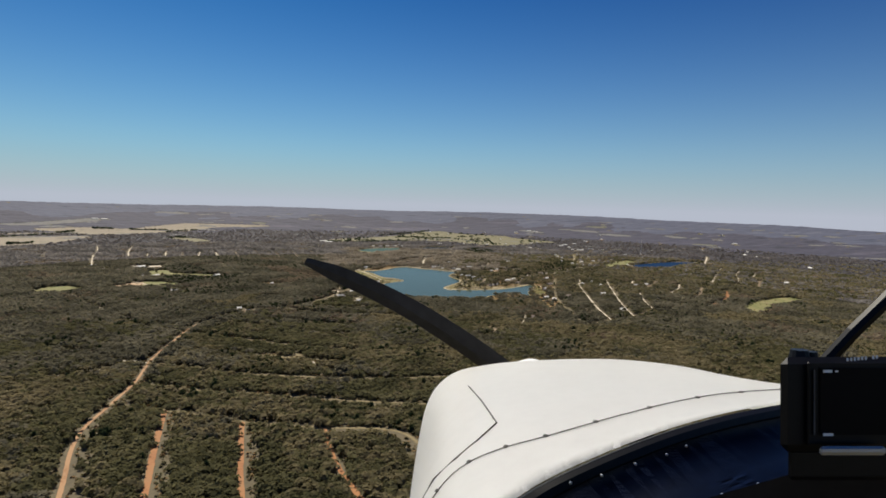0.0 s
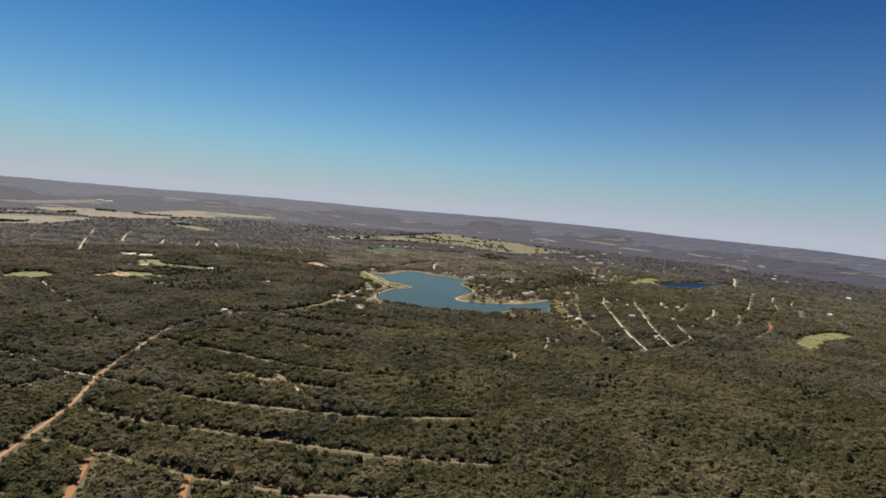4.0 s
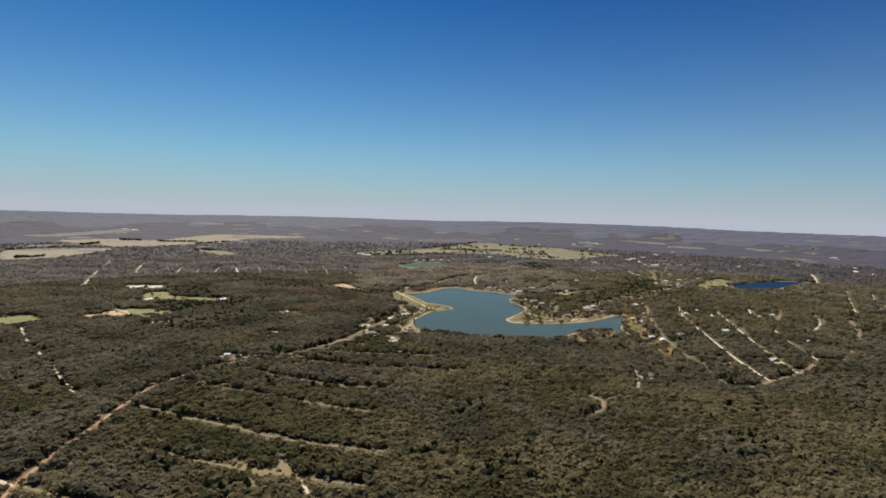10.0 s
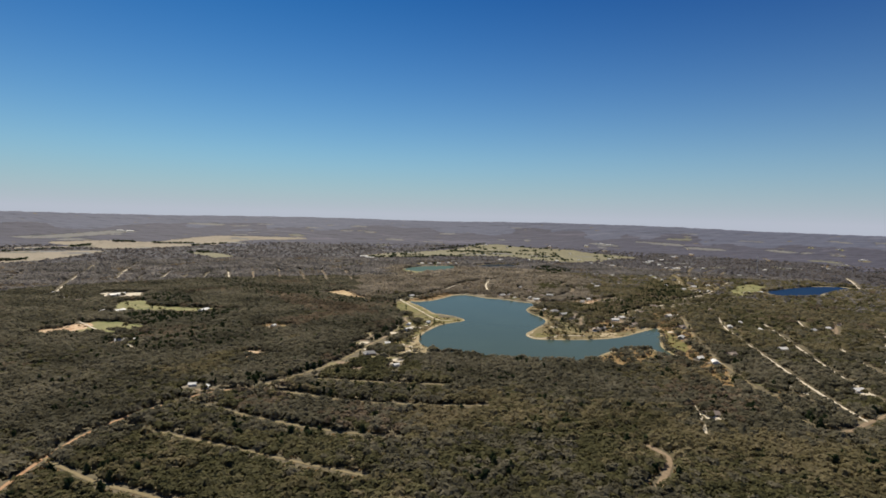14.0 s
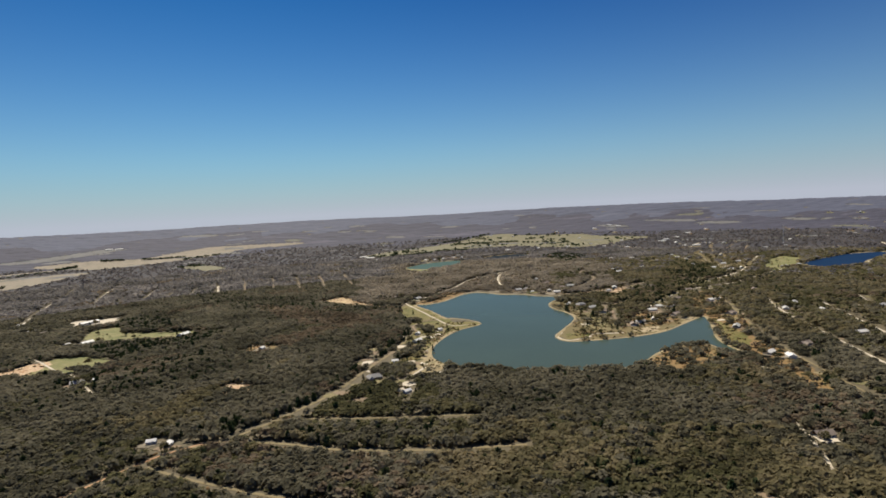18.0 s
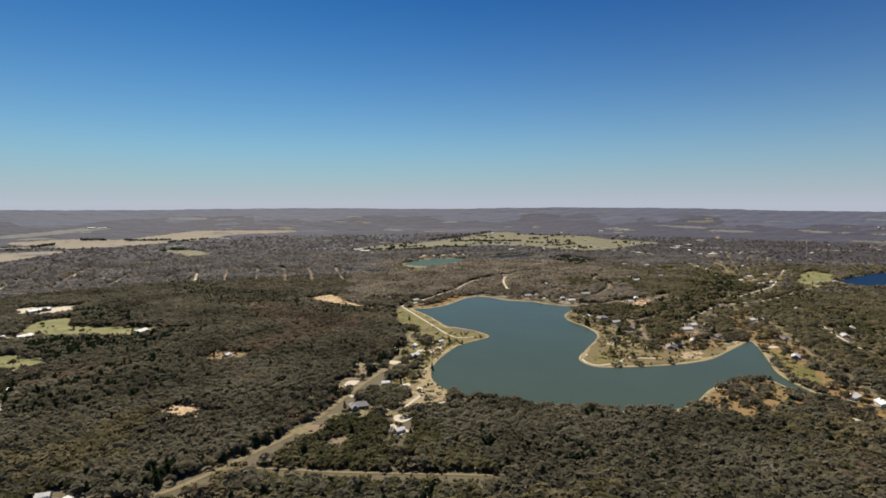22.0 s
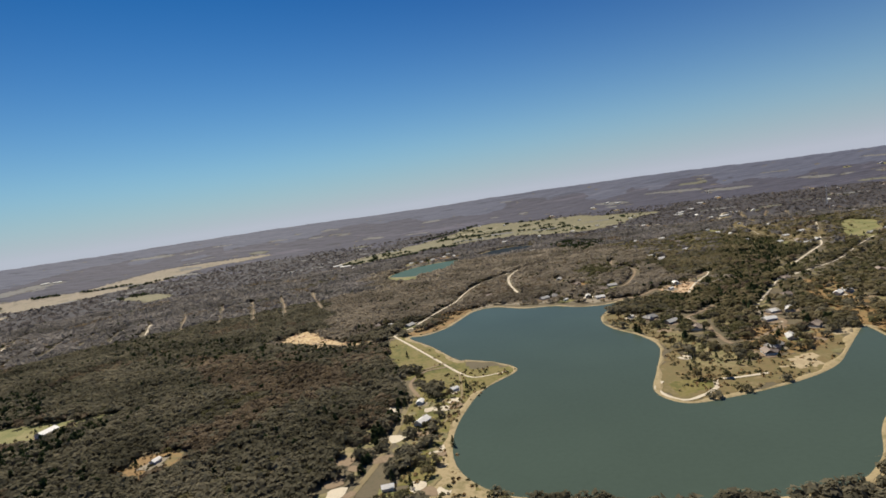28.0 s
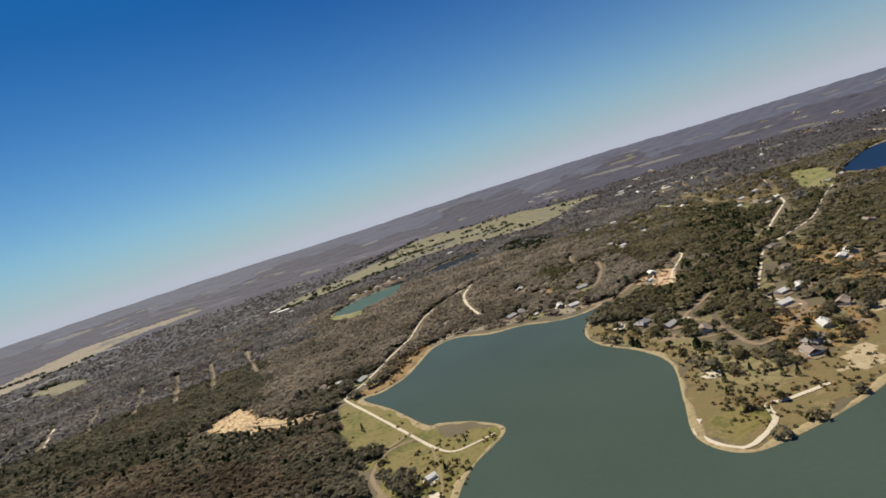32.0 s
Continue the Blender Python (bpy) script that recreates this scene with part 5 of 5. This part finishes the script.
def single_tree(name, height, radius, mat, label, seed, conical=False, clumps=260):
    rng = random.Random(seed)
    top = new(name)
    tagged(top, label, "tree")
    bm = bmesh.new()
    limb(bm, (0, 0, -0.2), (0.1, 0.05, height * 0.45), 0.28, 0.17, 7)
    limb(bm, (0.1, 0.05, height * 0.45), (0, 0, height * 0.92), 0.17, 0.03, 6)
    if not conical:
        for k in range(9):
            th, z0 = k * 2.4 + rng.uniform(-0.4, 0.4), height * rng.uniform(0.28, 0.6)
            r1 = radius * rng.uniform(0.55, 0.9)
            mid = (0.5 * r1 * math.cos(th), 0.5 * r1 * math.sin(th), z0 + height * 0.14)
            limb(bm, (0.05, 0.03, z0), mid, 0.10, 0.06)
            limb(bm, mid, (r1 * math.cos(th + 0.3), r1 * math.sin(th + 0.3), z0 + height * rng.uniform(0.2, 0.34)), 0.06, 0.015)
            limb(bm, mid, (r1 * 0.8 * math.cos(th - 0.5), r1 * 0.8 * math.sin(th - 0.5), z0 + height * rng.uniform(0.2, 0.3)), 0.05, 0.012)
    part("trunk", bm, BARK, top)
    bm = bmesh.new()
    for _ in range(clumps):
        th = rng.uniform(0, 2 * math.pi)
        if conical:
            up = rng.uniform(0.06, 0.98)
            c = Vector((radius * (1 - up) ** 0.8 * rng.uniform(0.55, 1) * math.cos(th), radius * (1 - up) ** 0.8 * rng.uniform(0.55, 1) * math.sin(th), up * height))
        else:
            el = math.asin(rng.uniform(-0.45, 1))
            q = rng.uniform(0.45, 1.05) * (1 + 0.25 * math.sin(3 * th + seed))
            c = Vector((radius * q * math.cos(el) * math.cos(th), radius * q * math.cos(el) * math.sin(th), height * (0.60 + 0.38 * math.sin(el) * min(q, 1.05))))
        s = radius * rng.uniform(0.10, 0.24)
        d = Vector((rng.gauss(0, 1), rng.gauss(0, 1), rng.gauss(0, 1))).normalized()
        e = d.orthogonal().normalized()
        bm.faces.new([bm.verts.new(c + s * (d + 0.2 * e)), bm.verts.new(c + s * (e - 0.3 * d)), bm.verts.new(c - s * (0.8 * d + 0.3 * e)), bm.verts.new(c - s * (e * 0.9 - 0.2 * d))])
    part("crown", bm, mat, top)
    return top


TREES = [single_tree("oak_tree", 9.5, 4.2, OAK, "leafless grey-brown oak tree with a rounded crown", 1),
         single_tree("oak_tree", 8.0, 3.6, OAK, "leafless grey-brown oak tree with a rounded crown", 2),
         single_tree("oak_tree", 11.0, 4.8, OAK, "tall spreading leafless oak tree", 3),
         single_tree("scrub_oak", 6.5, 3.4, SCRUB, "olive-green scrub oak with an uneven crown", 4),
         single_tree("cedar_tree", 8.5, 2.4, CEDAR, "dark green conical cedar tree", 5, True),
         single_tree("cedar_tree", 6.5, 2.0, CEDAR, "small dark green cedar tree", 6, True)]


def plant():
    rng = random.Random(21)
    spots = []
    for hx, hy, turn, kind_no in FARMSTEADS + LAKESIDE + SUBURB:
        for _ in range(2):
            th, d = rng.uniform(0, 2 * math.pi), rng.uniform(12, 17)
            spots.append((hx + d * math.cos(th), hy + d * math.sin(th)))
    for x, y in ((-735, 1545), (-728, 1540), (-720, 1548), (-795, 1560), (-700, 1520), (-640, 1345), (-655, 1350), (-870, 1655), (-235, 1650), (-250, 1600),
                 (-210, 1548), (-170, 1380), (-185, 1455), (50, 1480), (60, 1500), (46, 1455), (70, 1450), (300, 1640), (330, 1740), (700, 2250), (-60, 1895), (20, 1855),
                 (72, 1534), (84, 1505), (93, 1480), (100, 1473), (51, 1690), (82, 1646), (132, 1502), (142, 1511), (60, 1560), (66, 1600)):
        spots.append((x, y))
    first = set()
    for x, y in spots:
        k = rng.choice((0, 1, 2, 3, 3, 4, 4, 5))
        at = pose(x, y, float(terrain(x, y)), 0, 0, rng.uniform(0, 360))
        if k in first:
            copy_thing(TREES[k], at)["group"] = "single trees in yards and fields"
        else:
            TREES[k].matrix_basis = at
            TREES[k]["group"] = "single trees in yards and fields"
            first.add(k)


plant()


def spoil_heaps():
    """Low heaps of dug earth in the pit and on the cleared ground."""
    rng = random.Random(33)
    for k, (x, y) in enumerate(((-445, 1868), (-432, 1858), (-420, 1866), (-408, 1852), (-396, 1842), (-438, 1830), (-380, 1808), (-365, 1800), (-412, 1800), (-340, 1772), (-392, 1236), (-384, 1228), (-372, 1232), (165, 1850), (180, 1862))):
        top = new("earth_heap")
        tagged(top, "low heap of orange dug earth on bare ground", "earth heap", "heaps in the pit and clearings")
        bm = bmesh.new()
        r, h, n = rng.uniform(4, 8) * (0.5 if y < 1300 else 1), rng.uniform(1.0, 2.6), 12
        rings = []
        for f_, z in ((1.0, 0.0), (0.72, 0.5), (0.38, 0.86)):
            rings.append([bm.verts.new((r * f_ * rng.uniform(0.8, 1.15) * math.cos(2 * math.pi * i / n), 0.7 * r * f_ * rng.uniform(0.8, 1.15) * math.sin(2 * math.pi * i / n), h * z * rng.uniform(0.85, 1.1))) for i in range(n)])
        peak = bm.verts.new((0, 0, h))
        for a, b in zip(rings[:-1], rings[1:]):
            for i in range(n):
                j = (i + 1) % n
                bm.faces.new((a[i], a[j], b[j], b[i]))
        for i in range(n):
            bm.faces.new((rings[-1][i], rings[-1][(i + 1) % n], peak))
        part("mound", bm, QUARRY, top)
        top.matrix_basis = pose(x, y, 0.05, 0, 0, rng.uniform(0, 180))


spoil_heaps()


def radio_mast(x, y, height):
    top = new("radio_mast")
    tagged(top, "slender white-painted lattice radio mast above the woods", "mast")
    for k in range(3):
        bm = bmesh.new()
        c, s = math.cos(k * 2.094), math.sin(k * 2.094)
        limb(bm, (1.3 * c, 1.3 * s, 0), (0.8 * c, 0.8 * s, height), 0.30, 0.24)
        part("leg", bm, SIDING, top)
    bm = bmesh.new()
    for i in range(24):
        z = height * i / 24
        for k in range(3):
            r = 1.3 - 0.6 * i / 24
            a, b = k * 2.094, (k + 1) * 2.094
            limb(bm, (r * math.cos(a), r * math.sin(a), z), (r * math.cos(b), r * math.sin(b), z + height / 24), 0.06, 0.06, 4)
    part("bracing", bm, SIDING, top)
    top.matrix_basis = pose(x, y, float(terrain(x, y)))


radio_mast(979, 2786, 72)

# ---- the aircraft that carries the camera, as it is when the flight begins ----
PAINT = material("white_aircraft_paint", [(0.90, 0.90, 0.885), (0.95, 0.95, 0.935)], 3.0, 30.0, rough=0.3, spec=0.5)
GRIME = material("seam_grime", [(0.03, 0.03, 0.03), (0.12, 0.11, 0.10)], 8.0, 60.0, rough=0.8)
BLACK = material("black_plastic", [(0.003, 0.003, 0.0035), (0.007, 0.007, 0.008)], 6.0, 90.0, rough=0.42, spec=0.2)
NAVY = material("navy_glareshield", [(0.0016, 0.0035, 0.012), (0.004, 0.009, 0.030)], 3.0, 40.0, rough=0.3)
SCREEN = material("dark_screen", [(0.002, 0.002, 0.0025), (0.004, 0.004, 0.005)], 4.0, 20.0, rough=0.45, spec=0.08)
CHROME = material("screw_steel", [(0.5, 0.5, 0.5), (0.65, 0.65, 0.65)], 10.0, 80.0, rough=0.3, metal=1.0)
WHITEMARK = material("white_marking", [(0.7, 0.7, 0.7), (0.8, 0.8, 0.8)], 10.0, 80.0, rough=0.5)
BLADE = material("propeller_grey", [(0.02, 0.02, 0.022), (0.045, 0.045, 0.05)], 4.0, 30.0, rough=0.5)


def sight(px, py, d):
    """A place in the aircraft's frame (x right, y ahead, z up, from the pilot's eye), by its slopes and its distance ahead."""
    return Vector(((px - 784) / 1000 * d, d, (441 - py) / 1000 * d))


NOSE_FRONT = [(712, 980, 1.50), (738, 795, 1.74), (760, 705, 1.88), (800, 662, 1.94), (862, 646, 1.98), (950, 638, 2.0), (1080, 636, 1.98), (1190, 646, 1.85), (1290, 666, 1.65), (1420, 696, 1.4)]
NOSE_BASE = [(700, 1080, 0.72), (800, 975, 0.76), (870, 915, 0.80), (935, 868, 0.85), (1000, 833, 0.88), (1085, 796, 0.92), (1170, 764, 0.96), (1250, 740, 1.0), (1320, 724, 1.04), (1420, 706, 1.1)]


def rail(rows, u):
    """A smooth curve through the given sights."""
    p = [sight(*r) for r in rows]
    s = u * (len(p) - 1)
    i = min(int(s), len(p) - 2)
    s -= i
    a, b, c, d = p[max(i - 1, 0)], p[i], p[i + 1], p[min(i + 2, len(p) - 1)]
    return 0.5 * (2 * b + (c - a) * s + (2 * a - 5 * b + 4 * c - d) * s * s + (3 * b - a - 3 * c + d) * s ** 3)


def nose(u, v):
    """The cowling's skin: u from its side over the top, v from the windscreen to the front."""
    p = rail(NOSE_BASE, u).lerp(rail(NOSE_FRONT, u), v)
    return p + Vector((0, 0, 0.02 * math.sin(math.pi * v)))


def tube(bm, pts, r, sides=5):
    rings = []
    for i, p in enumerate(pts):
        q = (Vector(pts[min(i + 1, len(pts) - 1)]) - Vector(pts[max(i - 1, 0)])).to_track_quat("Z", "Y")
        rings.append([bm.verts.new(Vector(p) + q @ Vector((r * math.cos(2 * math.pi * k / sides), r * math.sin(2 * math.pi * k / sides), 0))) for k in range(sides)])
    for a, b in zip(rings[:-1], rings[1:]):
        for k in range(sides):
            j = (k + 1) % sides
            bm.faces.new((a[k], a[j], b[j], b[k]))
    return bm


def aircraft():
    top = new("aircraft_nose")
    tagged(top, "white light aircraft nose with riveted cowling and dark glareshield", "aircraft")
    top.matrix_basis = attitude(*FLIGHT[0][1:]) @ pose(0, 0, 0, -90, 0, 0)
    nu, nv = 54, 22
    bm = bmesh.new()
    grid = [[bm.verts.new(nose(i / nu, j / nv)) for j in range(nv + 1)] for i in range(nu + 1)]
    lip = [bm.verts.new(rail(NOSE_FRONT, i / nu) + Vector((0.0, 0.10, -0.09))) for i in range(nu + 1)]
    for i in range(nu):
        for j in range(nv):
            bm.faces.new((grid[i][j], grid[i + 1][j], grid[i + 1][j + 1], grid[i][j + 1]))
        bm.faces.new((grid[i][nv], grid[i + 1][nv], lip[i + 1], lip[i]))
    bmesh.ops.solidify(bm, geom=bm.faces[:], thickness=0.004)
    for f in bm.faces:
        f.smooth = True
    cowl = part("cowling", bm, PAINT, top, "glossy white painted cowling with fine scuffs")

    def on(u, v, lift=0.002):
        e = 0.004
        n = (nose(min(u + e, 1), v) - nose(max(u - e, 0), v)).cross(nose(u, min(v + e, 1)) - nose(u, max(v - e, 0))).normalized()
        return nose(u, v) + n * (lift if n.z > 0 else -lift)

    part("seam", tube(bmesh.new(), [on(i / 60, 0.13 + 0.75 * (i / 60 - 0.55) ** 2) for i in range(2, 61)], 0.0011), GRIME, cowl, "grimy panel seam")
    for i in range(8):
        u = 0.12 + 0.11 * i
        bm = bmesh.new()
        bmesh.ops.create_cone(bm, cap_ends=True, segments=8, radius1=0.0058, radius2=0.0045, depth=0.003, matrix=Matrix.Translation(on(u, 0.135 + 0.75 * (u - 0.55) ** 2, 0.001)))
        part("fastener", bm, GRIME, cowl)
    door = [on(0.345, 0.67), on(0.35, 0.47), on(0.352, 0.29), on(0.28, 0.265), on(0.20, 0.28), on(0.12, 0.36), on(0.06, 0.46)]
    part("oil_door_edge", tube(bmesh.new(), door, 0.0016), GRIME, cowl)
    # rubber seal and glareshield below the windscreen line
    part("windscreen_seal", tube(bmesh.new(), [rail(NOSE_BASE, i / 40) + Vector((0, -0.012, -0.014)) for i in range(41)], 0.015, 8), BLACK, top)
    bm = bmesh.new()
    rows = []
    for i in range(41):
        p = rail(NOSE_BASE, i / 40) + Vector((0, 0.004, -0.010))
        rows.append([bm.verts.new(p), bm.verts.new(p + Vector((0.02, -0.12, -0.035))), bm.verts.new(p + Vector((0.05, -0.27, -0.05))), bm.verts.new(p + Vector((0.06, -0.30, -0.12)))])
    for a, b in zip(rows[:-1], rows[1:]):
        for k in range(3):
            bm.faces.new((a[k], a[k + 1], b[k + 1], b[k]))
    bmesh.ops.solidify(bm, geom=bm.faces[:], thickness=0.004)
    for f in bm.faces:
        f.smooth = True
    shield = part("glareshield", bm, NAVY, top, "dark navy glareshield")
    for px, py, d in ((1010, 855, 0.80), (1065, 842, 0.80), (1125, 822, 0.82), (1180, 805, 0.83), (1215, 790, 0.85), (1278, 876, 0.70), (1342, 857, 0.70), (1402, 839, 0.70), (1455, 822, 0.70), (1508, 806, 0.70)):
        bm = bmesh.new()
        bmesh.ops.create_uvsphere(bm, u_segments=8, v_segments=5, radius=0.0022, matrix=Matrix.Translation(sight(px, py, d)))
        part("screw", bm, CHROME, shield)
    bm = bmesh.new()
    bm.faces.new([bm.verts.new(sight(*q)) for q in ((1190, 900, 0.69), (1620, 775, 0.69), (1620, 1000, 0.6), (1190, 1000, 0.6))])
    bmesh.ops.solidify(bm, geom=bm.faces[:], thickness=0.01)
    part("instrument_panel", bm, BLACK, top, "black instrument panel edge")
    bm = bmesh.new()
    tube(bm, [sight(1462, 640, 0.80), sight(1510, 588, 0.79), sight(1580, 520, 0.78)], 0.0095, 8)
    part("windscreen_post", bm, BLACK, top, "black windscreen post")
    # propeller at rest
    bm = bmesh.new()
    bmesh.ops.create_uvsphere(bm, u_segments=20, v_segments=12, radius=0.11, matrix=Matrix.Translation(sight(942, 688, 2.16)) @ Matrix.Diagonal((1, 1.5, 1, 1)))
    for f in bm.faces:
        f.smooth = True
    part("spinner", bm, PAINT, top, "white propeller spinner")
    hub, tip = sight(942, 690, 2.22), sight(540, 462, 2.22)
    out = (tip - hub).normalized()
    wide = out.cross(Vector((0, 1, 0))).normalized()
    for sgn in (1, -1):
        bm = bmesh.new()
        rings = []
        for i in range(15):
            s = i / 14
            half = 0.066 - 0.034 * s - 0.016 * max(0, s - 0.85) / 0.15
            tw = 0.75 - 0.5 * s
            c = hub + out * sgn * (0.06 + s * (tip - hub).length * 0.94) + Vector((0, 0, 0.045 * math.sin(math.pi * s)))
            w = wide * math.cos(tw) + Vector((0, 1, 0)) * math.sin(tw)
            t = out.cross(w).normalized() * (0.016 * (1 - 0.7 * s))
            rings.append([bm.verts.new(q) for q in (c - w * half, c + t, c + w * half, c - t)])
        for a, b in zip(rings[:-1], rings[1:]):
            for k in range(4):
                j = (k + 1) % 4
                bm.faces.new((a[k], a[j], b[j], b[k]))
        bm.faces.new(rings[-1])
        part("propeller_blade", bm, BLADE, top, "dark grey propeller blade")


aircraft()


def navigator():
    top = new("navigation_unit")
    tagged(top, "black portable navigation unit with a dark screen, mounted on the glareshield", "navigator")
    top.matrix_basis = attitude(*FLIGHT[0][1:]) @ pose(0, 0, 0, -90, 0, 0)
    d = 0.62

    def slab(x0, y0, x1, y1, near, deep, bevel):
        a, b = sight(x0, y1, near), sight(x1, y0, near)
        bm = box(bmesh.new(), a.x, near, a.z, b.x, near + deep, b.z, bevel)
        for v in bm.verts:  # the case widens to the back, turned to the pilot
            v.co.x, v.co.z = v.co.x * v.co.y / near, v.co.z * v.co.y / near
        return bm

    case = part("case", slab(1381, 632, 1640, 800, d, 0.06, 0.008), BLACK, top)
    part("bezel", slab(1428, 640, 1640, 790, d - 0.006, 0.005, 0.002), BLACK, top)
    part("screen", slab(1452, 652, 1640, 770, d - 0.008, 0.002, 0.0), SCREEN, top, "dark unlit screen")
    part("edge_strip", slab(1440, 655, 1443, 770, d - 0.0085, 0.002, 0.0), GRIME, top)
    for x0, y0, x1, y1 in ((1457, 655, 1473, 660), (1478, 656, 1484, 659), (1457, 767, 1475, 772)):
        part("marking", slab(x0, y0, x1, y1, d - 0.0105, 0.001, 0.0), WHITEMARK, top)
    for k in range(9):
        if k != 6:
            part("marking", slab(1498 + 6.5 * k, 634 - 0.6 * k, 1502 + 6.5 * k, 640 - 0.6 * k, d - 0.0085, 0.001, 0.0), WHITEMARK, top)
    bm = bmesh.new()
    bmesh.ops.create_cone(bm, cap_ends=True, segments=14, radius1=0.012, radius2=0.009, depth=0.014, matrix=Matrix.Translation(sight(1415, 630, d + 0.02)))
    part("antenna_knob", bm, BLACK, top)
    bm = bmesh.new()
    bmesh.ops.create_cone(bm, cap_ends=True, segments=12, radius1=0.008, radius2=0.006, depth=0.012, matrix=Matrix.Translation(sight(1436, 632, d + 0.02)))
    part("antenna_knob", bm, BLACK, top)
    part("mount", slab(1395, 795, 1600, 850, d + 0.01, 0.03, 0.004), BLACK, top)
    part("mount_clip", slab(1450, 790, 1568, 806, d - 0.02, 0.01, 0.003), STEEL, top)


navigator()
